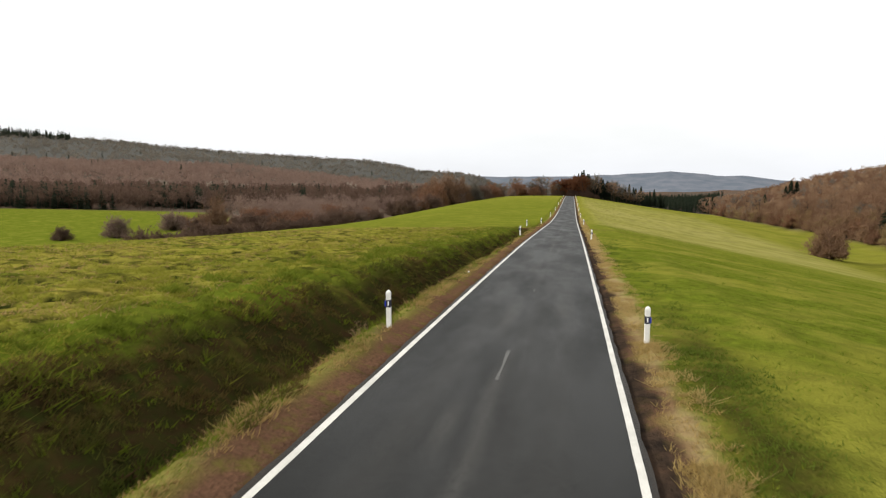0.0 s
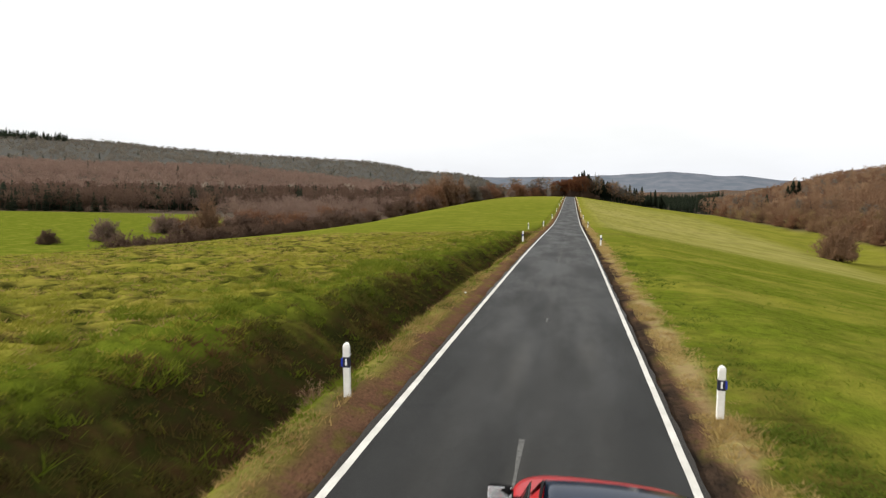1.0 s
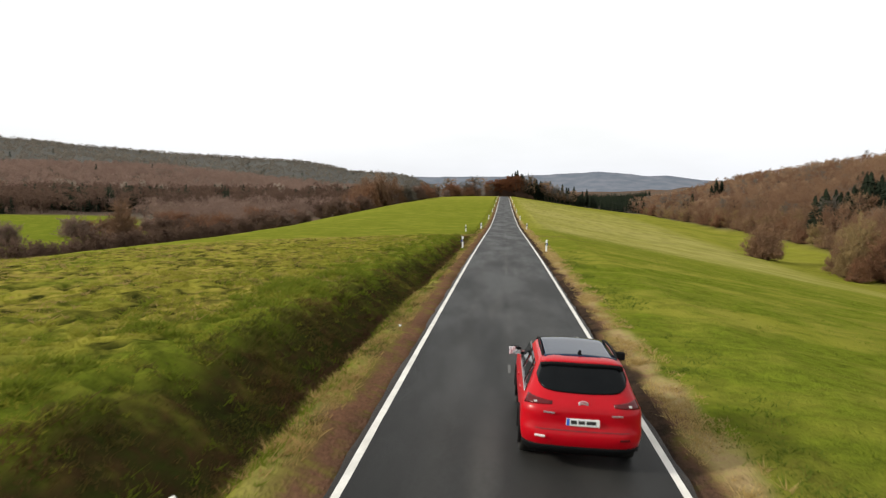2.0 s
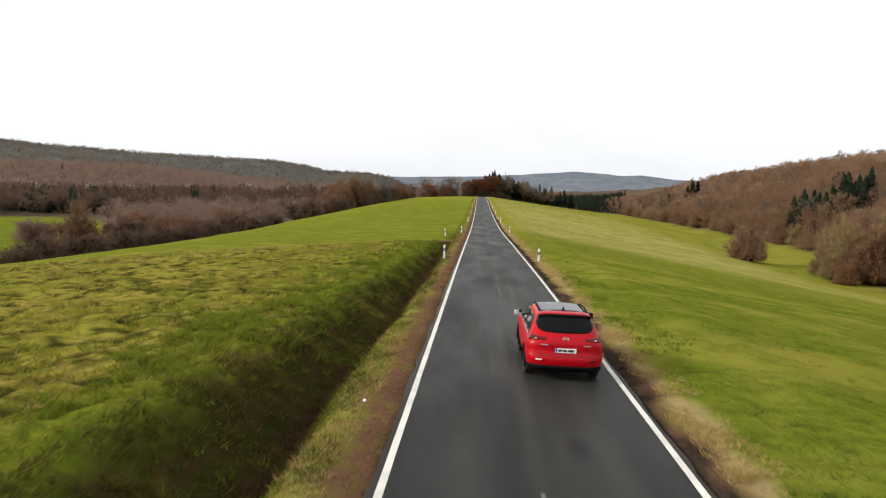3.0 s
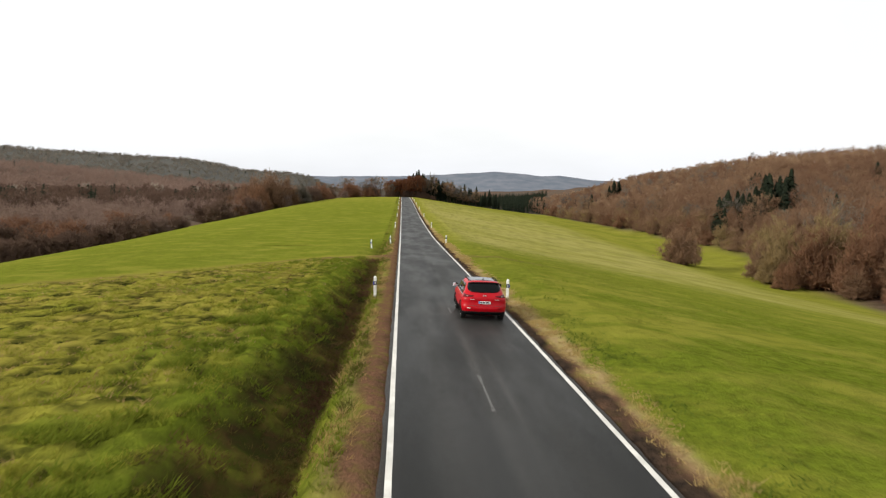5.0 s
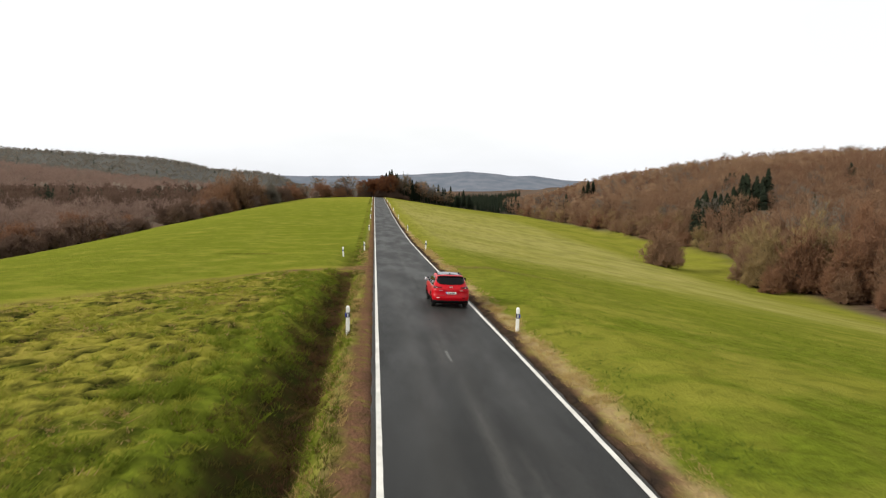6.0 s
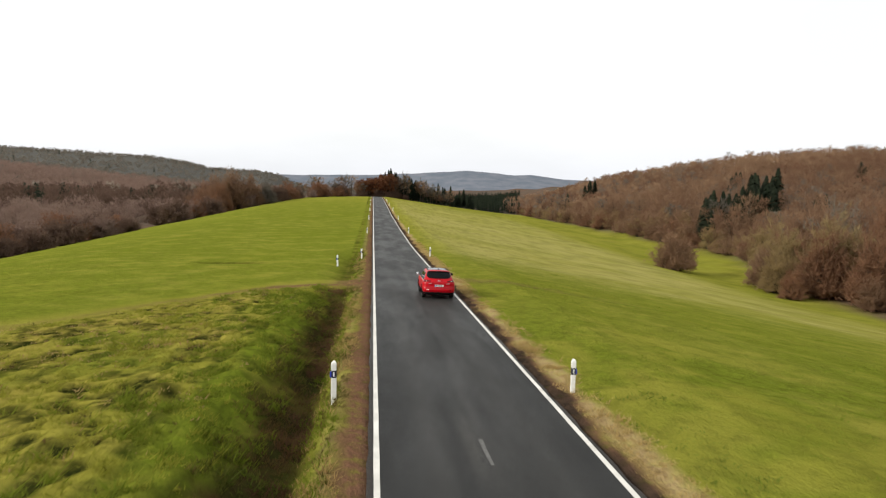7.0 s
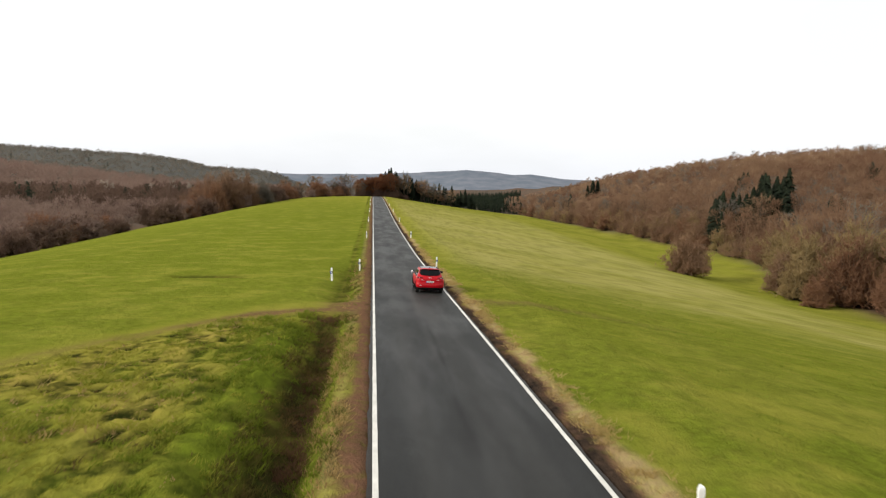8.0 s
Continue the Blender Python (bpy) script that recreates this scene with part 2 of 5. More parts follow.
def ground_look(nt, b):
    v = coords(nt)
    big, mid = noise_fac(nt, v, 0.035, 0.3, 0.7), noise_fac(nt, v, 0.35, 0.35, 0.65)
    tuft, fine = noise_fac(nt, v, 2.2, 0.35, 0.68, 5, 0.65), noise_fac(nt, v, 14, 0.3, 0.7)
    stripe = noise_fac(nt, coords(nt, (0.25, 0.035, 0.1)), 1.0, 0.35, 0.65)
    g = mixed(nt, big, (0.195, 0.208, 0.024), (0.258, 0.248, 0.038))
    g = mixed(nt, stripe, g, mixed(nt, 0.16, g, (0.36, 0.29, 0.09)))
    g = mixed(nt, math_node(nt, "MULTIPLY", mid, 0.34), g, (0.132, 0.142, 0.015))
    g = mixed(nt, math_node(nt, "MULTIPLY", fine, 0.28), g, (0.085, 0.095, 0.014))
    pale = mixed(nt, mid, (0.365, 0.325, 0.110), (0.315, 0.290, 0.086))
    g = mixed(nt, attribute(nt, "pale"), g, mixed(nt, math_node(nt, "MULTIPLY", fine, 0.3), pale, (0.16, 0.15, 0.04)))
    wild = mixed(nt, mid, (0.250, 0.228, 0.036), mixed(nt, stripe, (0.330, 0.250, 0.064), (0.195, 0.208, 0.025)))
    g = mixed(nt, attribute(nt, "wild"), g, wild)
    # hollows between the tussocks darkened in colour, standing in for their shade
    g = mixed(nt, math_node(nt, "MULTIPLY", math_node(nt, "ADD", tuft, 0.5), attribute(nt, "shade_and_blotch")), g, (0.022, 0.026, 0.006))
    lush = mixed(nt, tuft, (0.135, 0.170, 0.016), (0.074, 0.092, 0.011))
    g = mixed(nt, math_node(nt, "MULTIPLY", attribute(nt, "lush"), math_node(nt, "ADD", mid, 0.4)), g, lush)
    dry = mixed(nt, tuft, (0.40, 0.30, 0.155), (0.20, 0.14, 0.062))
    g = mixed(nt, math_node(nt, "MULTIPLY", attribute(nt, "dry"), math_node(nt, "ADD", tuft, 0.45)), g, dry)
    # rank growth in the ditch, with the shade of its bank put into the colour
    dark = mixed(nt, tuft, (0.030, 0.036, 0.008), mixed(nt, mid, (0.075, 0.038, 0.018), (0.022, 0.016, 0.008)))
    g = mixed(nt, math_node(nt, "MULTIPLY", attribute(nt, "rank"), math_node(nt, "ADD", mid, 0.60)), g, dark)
    soil = mixed(nt, fine, (0.105, 0.056, 0.034), (0.190, 0.102, 0.062))
    mud = mixed(nt, tuft, (0.022, 0.017, 0.014), (0.060, 0.040, 0.028))
    g = mixed(nt, math_node(nt, "MULTIPLY", attribute(nt, "soil"), math_node(nt, "ADD", tuft, 0.5)), g, soil)
    g = mixed(nt, math_node(nt, "MULTIPLY", attribute(nt, "mud"), math_node(nt, "ADD", mid, 0.6)), g, mud)
    litter = mixed(nt, noise_fac(nt, v, 0.008, 0.4, 0.6), mixed(nt, mid, (0.085, 0.054, 0.038), (0.130, 0.085, 0.062)), mixed(nt, mid, (0.072, 0.058, 0.047), (0.105, 0.086, 0.068)))
    # distance greys the litter: haze put into the colour of the far ridge
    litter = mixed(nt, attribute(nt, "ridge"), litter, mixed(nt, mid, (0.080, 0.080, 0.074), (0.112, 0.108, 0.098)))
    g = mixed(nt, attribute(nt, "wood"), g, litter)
    nt.links.new(g, b.inputs["Base Color"])
    bump(nt, b, math_node(nt, "ADD", math_node(nt, "MULTIPLY", tuft, 0.7), math_node(nt, "MULTIPLY", fine, 0.3)), 0.8, 0.12)


def asphalt_look(nt, b):
    v = coords(nt)
    long1 = noise_fac(nt, coords(nt, (1.6, 0.05, 1)), 1.0, 0.3, 0.7)
    patch = noise_fac(nt, coords(nt, (0.55, 0.12, 1)), 1.0, 0.38, 0.62)
    grain, fine = noise_fac(nt, v, 130, 0.3, 0.7, 2), noise_fac(nt, v, 9, 0.3, 0.7)
    c = mixed(nt, long1, (0.013, 0.0138, 0.0138), (0.024, 0.0245, 0.024))
    c = mixed(nt, math_node(nt, "MULTIPLY", patch, 0.6), c, (0.014, 0.015, 0.015))
    c = mixed(nt, math_node(nt, "MULTIPLY", fine, 0.25), c, (0.034, 0.034, 0.033))
    c = mixed(nt, math_node(nt, "MULTIPLY", attribute(nt, "worn"), math_node(nt, "ADD", fine, 0.45)), c, (0.062, 0.060, 0.056))
    c = mixed(nt, math_node(nt, "MULTIPLY", attribute(nt, "tar"), 0.85), c, (0.006, 0.006, 0.0065))
    c = mixed(nt, math_node(nt, "MULTIPLY", attribute(nt, "edge"), math_node(nt, "ADD", fine, 0.3)), c, (0.050, 0.038, 0.030))
    c = mixed(nt, math_node(nt, "MULTIPLY", grain, 0.35), c, (0.036, 0.036, 0.035))
    nt.links.new(c, b.inputs["Base Color"])
    mr = nt.nodes.new("ShaderNodeMapRange")
    mr.inputs["To Min"].default_value, mr.inputs["To Max"].default_value = 0.46, 0.60
    nt.links.new(patch, mr.inputs["Value"])
    nt.links.new(mr.outputs[0], b.inputs["Roughness"])
    bump(nt, b, grain, 0.35, 0.004)


def speckled(c1, c2, scale=8.0, scale2=0.6, c3=None, amount=0.5, rise=0.0):
    def build(nt, b):
        v = coords(nt)
        c = mixed(nt, noise_fac(nt, v, scale), c1, c2)
        c = mixed(nt, math_node(nt, "MULTIPLY", noise_fac(nt, v, scale2), amount), c, c3 or c1)
        nt.links.new(c, b.inputs["Base Color"])
        if rise:
            bump(nt, b, noise_fac(nt, v, scale * 2), 0.5, rise)
    return build


def tree_look(c1, c2, c3):
    """Twigs and bark: tint from tree to tree, and from twig to twig."""
    def build(nt, b):
        geo = nt.nodes.new("ShaderNodeNewGeometry")
        info = nt.nodes.new("ShaderNodeObjectInfo")
        c = mixed(nt, attribute(nt, "tint"), c1, c2)
        c = mixed(nt, math_node(nt, "MULTIPLY", info.outputs["Random"], 0.6), c, c3)
        fr = nt.nodes.new("ShaderNodeMath")
        fr.operation = "FRACT"
        sc = nt.nodes.new("ShaderNodeMath")
        sc.operation = "MULTIPLY"
        nt.links.new(info.outputs["Random"], sc.inputs[0])
        sc.inputs[1].default_value = 7.31
        nt.links.new(sc.outputs[0], fr.inputs[0])
        c = mixed(nt, math_node(nt, "MULTIPLY", fr.outputs[0], 0.5), c, tuple(0.6 * k for k in c1))
        c = mixed(nt, math_node(nt, "MULTIPLY", geo.outputs["Random Per Island"], 0.22), c, c3)
        nt.links.new(c, b.inputs["Base Color"])
        # thin twigs and blades let light through
        tr, mx = nt.nodes.new("ShaderNodeBsdfTranslucent"), nt.nodes.new("ShaderNodeMixShader")
        nt.links.new(c, tr.inputs["Color"])
        mx.inputs[0].default_value = 0.45
        nt.links.new(b.outputs[0], mx.inputs[1])
        nt.links.new(tr.outputs[0], mx.inputs[2])
        nt.links.new(mx.outputs[0], nt.nodes["Material Output"].inputs["Surface"])
    return build


M_GROUND = material("meadow", ground_look, 1.0, 0.0)
M_ASPHALT = material("asphalt", asphalt_look, 0.5, 0.07)
M_LINE = material("road_paint", speckled((0.72, 0.71, 0.67), (0.60, 0.59, 0.55), 30, 1.5, (0.40, 0.39, 0.36), 0.55), 0.7, 0.3)
M_LINE_OLD = material("worn_paint", speckled((0.15, 0.15, 0.145), (0.05, 0.05, 0.049), 14, 3, (0.12, 0.12, 0.115), 0.6), 0.8, 0.3)
M_TWIG = material("twigs_brown", tree_look((0.165, 0.093, 0.060), (0.420, 0.290, 0.178), (0.265, 0.155, 0.096)), 0.9, 0.1)
# grey bark, with a little haze of the far ridge in the colour
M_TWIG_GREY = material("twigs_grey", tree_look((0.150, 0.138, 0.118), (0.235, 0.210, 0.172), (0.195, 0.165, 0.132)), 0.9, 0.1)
# brown twigs muted to pink-grey: valley haze put into the colour
M_TWIG_MAUVE_HAZE = material("twigs_mauve_haze", tree_look((0.200, 0.136, 0.110), (0.330, 0.245, 0.198), (0.258, 0.175, 0.142)), 0.9, 0.1)
M_TWIG_OLIVE = material("twigs_olive", tree_look((0.270, 0.205, 0.098), (0.360, 0.285, 0.135), (0.300, 0.190, 0.095)), 0.9, 0.1)
M_TWIG_RUST = material("twigs_rust", tree_look((0.235, 0.120, 0.070), (0.310, 0.180, 0.100), (0.220, 0.125, 0.082)), 0.9, 0.1)
M_TWIG_DARK = material("twigs_dark", tree_look((0.105, 0.066, 0.048), (0.165, 0.108, 0.080), (0.130, 0.084, 0.064)), 0.9, 0.1)
M_TWIG_RED = material("leaves_russet", tree_look((0.230, 0.095, 0.045), (0.190, 0.090, 0.048), (0.14, 0.065, 0.038)), 0.9, 0.1)
M_BARK = material("bark", tree_look((0.105, 0.085, 0.068), (0.17, 0.145, 0.115), (0.08, 0.06, 0.045)), 0.95, 0.1)
M_BIRCH = material("pale_bark", tree_look((0.36, 0.31, 0.25), (0.46, 0.40, 0.33), (0.30, 0.25, 0.20)), 0.9, 0.1)
M_NEEDLE = material("needles", tree_look((0.024, 0.036, 0.022), (0.046, 0.060, 0.034), (0.036, 0.044, 0.030)), 0.9, 0.1)
M_BLADE = material("grass_blades", tree_look((0.220, 0.248, 0.026), (0.390, 0.335, 0.058), (0.205, 0.208, 0.027)), 0.9, 0.1)
M_FRESH = material("fresh_blades", tree_look((0.158, 0.208, 0.018), (0.240, 0.262, 0.029), (0.112, 0.140, 0.015)), 0.9, 0.1)
M_LUSH = material("lush_blades", tree_look((0.095, 0.140, 0.016), (0.135, 0.175, 0.022), (0.070, 0.096, 0.014)), 0.9, 0.1)
M_STRAW = material("dry_blades", tree_look((0.46, 0.35, 0.15), (0.34, 0.25, 0.09), (0.30, 0.18, 0.07)), 0.9, 0.1)
M_DEAD = material("dead_bracken", tree_look((0.115, 0.058, 0.030), (0.175, 0.100, 0.055), (0.070, 0.038, 0.022)), 0.9, 0.1)
M_RANK = material("rank_blades", tree_look((0.080, 0.115, 0.014), (0.150, 0.078, 0.034), (0.070, 0.056, 0.018)), 0.9, 0.1)
M_POST = material("post_white", speckled((0.80, 0.80, 0.79), (0.72, 0.72, 0.70), 12, 3, (0.58, 0.57, 0.53), 0.35), 0.5, 0.4)
M_BAND = material("post_band", speckled((0.012, 0.014, 0.03), (0.02, 0.022, 0.045), 12, 3), 0.4, 0.5)
M_BLUE = material("reflector_blue", speckled((0.012, 0.03, 0.36), (0.02, 0.045, 0.48), 40, 6), 0.3, 0.4)
M_REFLECT = material("reflector", speckled((0.85, 0.86, 0.88), (0.70, 0.72, 0.78), 60, 5), 0.2, 0.6)


# ---- the ground: one sheet to the horizon ----
def spread(lo, hi, step, far_lo, far_hi, grow):
    a = list(np.arange(lo, hi + 1e-6, step))
    s = step
    while a[-1] < far_hi:
        s *= grow
        a.append(a[-1] + s)
    s = step
    while a[0] > far_lo:
        s *= grow
        a.insert(0, a[0] - s)
    return np.array(a)


def wood_mask(x, y):
    """Where the woods stand (1) and where the meadows lie (0)."""
    x, y = np.broadcast_arrays(np.asarray(x, float), np.asarray(y, float))
    edge_r = np.interp(y, (0, 150, 200, 240, 277, 330, 405, 440, 520, 620, 700), (86, 90, 100, 114, 123, 127, 132, 132, 124, 120, 122)) + 6 * vnoise(y / 22, 0 * y + 9)
    right = smoothstep(-3, 3, x - edge_r)
    dist = np.hypot(x, y - 60)
    bearing = np.degrees(np.arctan2(x, y - 60))
    edge_l = np.interp(bearing, (-80, -48, -36, -32, -20, -12, -6), (400, 340, 300, 222, 235, 300, 560)) + 8 * vnoise(bearing / 3, 0 * y + 4)
    left = np.where(x < 0, smoothstep(-6, 6, dist - edge_l), 0)
    beyond = smoothstep(620, 660, y + 0.2 * np.abs(x)) * (1 - smoothstep(3, 4, bearing) * (1 - smoothstep(13, 15, bearing)) * smoothstep(1350, 1400, dist))
    return np.clip(np.maximum(np.maximum(right, left), beyond), 0, 1)


def make_ground():
    xs = spread(-30, 6.5, 0.21, -4300, 4300, 1.06)
    ys = spread(2, 110, 0.26, -400, 4600, 1.035)
    X, Y = np.meshgrid(xs, ys)
    x, y = X.ravel(), Y.ravel()
    z = land_z(x, y)
    nx, ny = len(xs), len(ys)
    i = (np.arange(ny - 1)[:, None] * nx + np.arange(nx - 1)[None]).ravel()
    me = fast_mesh("ground", np.stack([x, y, z], 1), np.stack([i, i + 1, i + 1 + nx, i + nx], 1), M_GROUND, True)
    n1, n2 = vnoise(x * 0.8, y * 0.8), vnoise(x * 0.15, y * 0.15)
    soil = np.where(x < 0, 1 - smoothstep(-0.2, 0.2, -x - 3.36 - 0.4 * n1), 1 - smoothstep(-0.25, 0.25, x - 3.3 - 0.6 * n1))
    edge_y = field_edge(x)
    track = np.exp(-((y - edge_y - 1.5 + 1.6 * vnoise(x / 3, 0 * x)) / (0.9 + 0.02 * np.abs(x))) ** 2) * (0.35 + 0.65 * smoothstep(-16, -5, x)) * smoothstep(-40, -20, x) * smoothstep(0, -2, x)
    track = np.maximum(track, np.exp(-((y - 98) / 2.6) ** 4) * smoothstep(-6.5, -3.8, x) * smoothstep(0, -2, x))
    trackr = 0.5 * np.exp(-((y - 101 + 0.08 * x) / 1.2) ** 2) * smoothstep(22, 3, x) * smoothstep(0, 2, x)
    soil = np.maximum(soil, np.maximum(track, trackr))
    dry = np.where(x > 0, smoothstep(3.0, 3.3, x) * (1 - smoothstep(3.5, 3.95, x + 0.6 * n1)), 0)
    dry = np.maximum(dry, np.where(x < 0, 0.35 * np.exp(-((x + 3.6) / 0.25) ** 2), 0))
    bx = np.interp(y, (10, 35, 60, 95), (-9.0, -7.2, -6.9, -6.8))
    strip = np.exp(-((x - bx + 2.6 + n1) / 0.5) ** 2) * np.where(y < 92, 0.5, 0)
    pale = np.clip(0.62 + 0.7 * n2 + 0.5 * vnoise(x * 0.03, y * 0.02), 0, 0.9) * smoothstep(4, 9, x) * (1 - smoothstep(62, 84, x + 5 * n2)) * smoothstep(108, 140, y + 0.35 * x) * (1 - smoothstep(300, 480, y))
    pale = np.maximum(pale, 1.5 * strip)
    # rank growth plus painted shade on the bank face and in the ditch
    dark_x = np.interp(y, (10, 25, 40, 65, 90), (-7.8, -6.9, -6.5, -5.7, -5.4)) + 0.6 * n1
    rank_and_shade = np.where(x < 0, smoothstep(-4.45, -4.8, x - ditch_shift(y) + 0.2 * n1) * (1 - smoothstep(0, 1, (dark_x - x + 0.3) / 0.8)), 0) * np.maximum(1 - smoothstep(90, 96, y), 0.4 * (y > 100) * (1 - smoothstep(115, 130, y)))
    lush = np.where(x < 0, np.exp(-((x - bx - 0.3) / 1.1) ** 4) * (1 - smoothstep(90, 98, y)), 0.95 * smoothstep(-0.3, 0.2, n2 + 0.6 * n1) * (1 - smoothstep(60, 130, y)))
    rank_and_shade = np.maximum(rank_and_shade, np.where(x > 0, 0.75 * np.exp(-((x - 4.7 + 0.8 * n1) / 0.75) ** 2) * (1 - smoothstep(16, 30, y)), 0))
    lush = np.maximum(lush, np.where(x > 4, 0.5 * smoothstep(75, 95, y + 0.5 * x) * (1 - smoothstep(115, 150, y + 0.5 * x)), 0))
    lush = np.maximum(lush, np.where(x < -5, (0.7 + 0.25 * smoothstep(-70, -110, x)) * smoothstep(2, 6, y - edge_y) * (1 - smoothstep(250, 500, y)), 0))
    lush = np.maximum(lush, np.where(x > 5, 0.9 * np.exp(-((y - 101 + 0.12 * x + 1.5 * n2) / 1.1) ** 2) * (1 - smoothstep(40, 70, x)), 0))
    # the pit is darkened in colour too, as shade
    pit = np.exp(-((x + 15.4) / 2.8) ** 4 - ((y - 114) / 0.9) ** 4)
    rank_and_shade = np.maximum(rank_and_shade, pit)
    lush = np.maximum(lush, 0.8 * np.where(x < 0, np.exp(-((x + 4.15) / 0.4) ** 2), 0))
    lush = np.maximum(lush, 0.7 * np.where(x > 0, np.exp(-((x - 4.9 + n1) / 0.7) ** 2) * (1 - smoothstep(40, 70, y)), 0))
    # painted shade in holes and hollows; the verge gets dark blotches
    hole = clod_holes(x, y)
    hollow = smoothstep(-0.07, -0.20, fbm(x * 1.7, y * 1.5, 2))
    shade_blotch = np.where(x < -5.2, (1 - smoothstep(-3, 2, y - edge_y + 4 * n1)) * np.maximum(0.03 + 0.75 * hollow + 0.5 * np.clip(-2.2 * vnoise(x * 3.7, y * 3.1) - 0.15, 0, 1), hole), np.where(x < 0, 0.34 + 0.5 * smoothstep(-0.05, 0.25, n1), 0.03 + 0.22 * hollow))
    lush = np.maximum(lush, np.where(x < bx - 1, 0.6 * smoothstep(0.05, 0.35, vnoise(x * 0.45 + 9, y * 0.4)), 0) * (y < edge_y))
    wild = np.where(x < -4, (1 - smoothstep(-3, 2, y - edge_y + 4 * n1)) * (0.45 + 0.5 * smoothstep(0.3, 3.0, bx - x)), 0)
    mud = np.where(x > 0, 1 - smoothstep(-0.12, 0.12, x - 3.12 - 0.6 * n1), 0.6 * (1 - smoothstep(-0.1, 0.1, -x - 2.86 - 0.2 * n1)))
    # ridge masks by distance where haze enters the ground colour
    for name, val in (("pale", pale), ("wild", wild), ("mud", mud), ("soil", soil), ("dry", dry), ("lush", lush), ("rank", rank_and_shade), ("shade_and_blotch", shade_blotch), ("wood", wood_mask(x, y)), ("ridge", smoothstep(1150, 1350, np.hypot(x, y - 40)) * smoothstep(30, 0, x))):
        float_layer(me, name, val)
    return tagged(new("ground", me), "rolling winter meadows with a roadside ditch and wooded hills", "ground", kind="structure")


make_ground()


# ---- the road ----
def ribbon(x0, x1, ys, lift, nx=2, edge_noise=0.0, seed=0):
    xs = np.linspace(x0, x1, nx)
    X, Y = np.meshgrid(xs, ys)
    if edge_noise:
        X = X.copy()
        X[:, 0] -= edge_noise * vnoise(Y[:, 0] * 1.3, seed + 0 * Y[:, 0])
        X[:, -1] += edge_noise * vnoise(Y[:, 0] * 1.3, seed + 7 + 0 * Y[:, 0])
    x, y = X.ravel(), Y.ravel()
    n, m = len(ys), nx
    i = (np.arange(n - 1)[:, None] * m + np.arange(m - 1)[None]).ravel()
    return np.stack([x, y, road_z(y) + FALL * x + lift], 1), np.stack([i, i + 1, i + 1 + m, i + m], 1)


def make_road():
    ys = spread(-2, 120, 0.3, -80, 700, 1.03)
    v, f = ribbon(-2.70, 2.68, ys, 0.0, 41, 0.07, 3)
    me = fast_mesh("road", v, f, M_ASPHALT, True)
    x, y = v[:, 0], v[:, 1]
    # worn wheel tracks and the pale joint down the middle
    worn = 0.26 * np.exp(-((np.abs(x) - 1.25) / 0.4) ** 2) + 0.22 * np.exp(-((x - 0.35 + 0.3 * vnoise(y * 0.1, 2 + 0 * y)) / 0.4) ** 2) + 0.75 * np.exp(-((x + 0.05 + 0.12 * vnoise(y * 0.3, 0 * y)) / 0.14) ** 2) * np.clip(0.5 + 1.6 * vnoise(y * 0.16, 5 + 0 * y), 0, 1)
    tar = 0.0 * x
    for px, py, wx, wy, k in ((0.82, 30.9, 0.20, 0.5, 0.8), (-1.1, 34.0, 0.55, 1.4, 0.45), (-0.1, 39.3, 0.17, 2.5, 0.7), (0.1, 86.5, 0.10, 5, 0.8), (0.0, 77.5, 0.12, 3, 0.8),
                              (-0.85, 81.6, 0.16, 0.8, 0.9), (0.35, 68.5, 0.14, 2.2, 0.6), (0.55, 58, 0.25, 1.5, 0.5), (-0.6, 100, 0.12, 4, 0.6)):
        tar = np.maximum(tar, k * np.exp(-((x - px) / wx) ** 4 - ((y - py) / wy) ** 4))
    for px, py, wx, wy in ((-0.6, 11.2, 0.16, 1.3), (-0.3, 66, 0.2, 2.5), (-0.5, 22, 0.25, 3), (-0.35, 40, 0.14, 4), (-0.62, 37.3, 0.13, 2.2), (0.55, 52, 0.10, 5), (1.2, 24, 0.3, 2)):
        worn = np.maximum(worn, 0.8 * np.exp(-((x - px) / wx) ** 2 - ((y - py) / wy) ** 2))
    edge = smoothstep(2.58, 2.75, np.abs(x))
    for name, val in (("worn", worn), ("tar", tar), ("edge", edge)):
        float_layer(me, name, val)
    tagged(new("road", me), "narrow grey asphalt country road with patched worn surface", "road", kind="structure")
    for side, wx in ((-1, HALF), (1, HALF)):
        v, f = ribbon(side * wx - 0.065, side * wx + 0.065, ys, 0.004, 2, 0.008, 20 + side)
        tagged(new("road_marking", fast_mesh("road_marking", v, f, M_LINE)), "solid white painted edge line along the asphalt", "road marking", "edge lines", "structure")
    for y0, y1 in ((14.2, 17.0), (28.1, 28.9), (50.0, 53.4), (64.6, 66.2)):
        v, f = ribbon(-0.09, -0.02, np.linspace(y0, y1, 7), 0.004, 2, 0.05, 33)
        tagged(new("road_marking", fast_mesh("road_marking", v, f, M_LINE_OLD)), "short worn remnant of a white centre dash", "road marking", "centre dashes", "structure")


make_road()


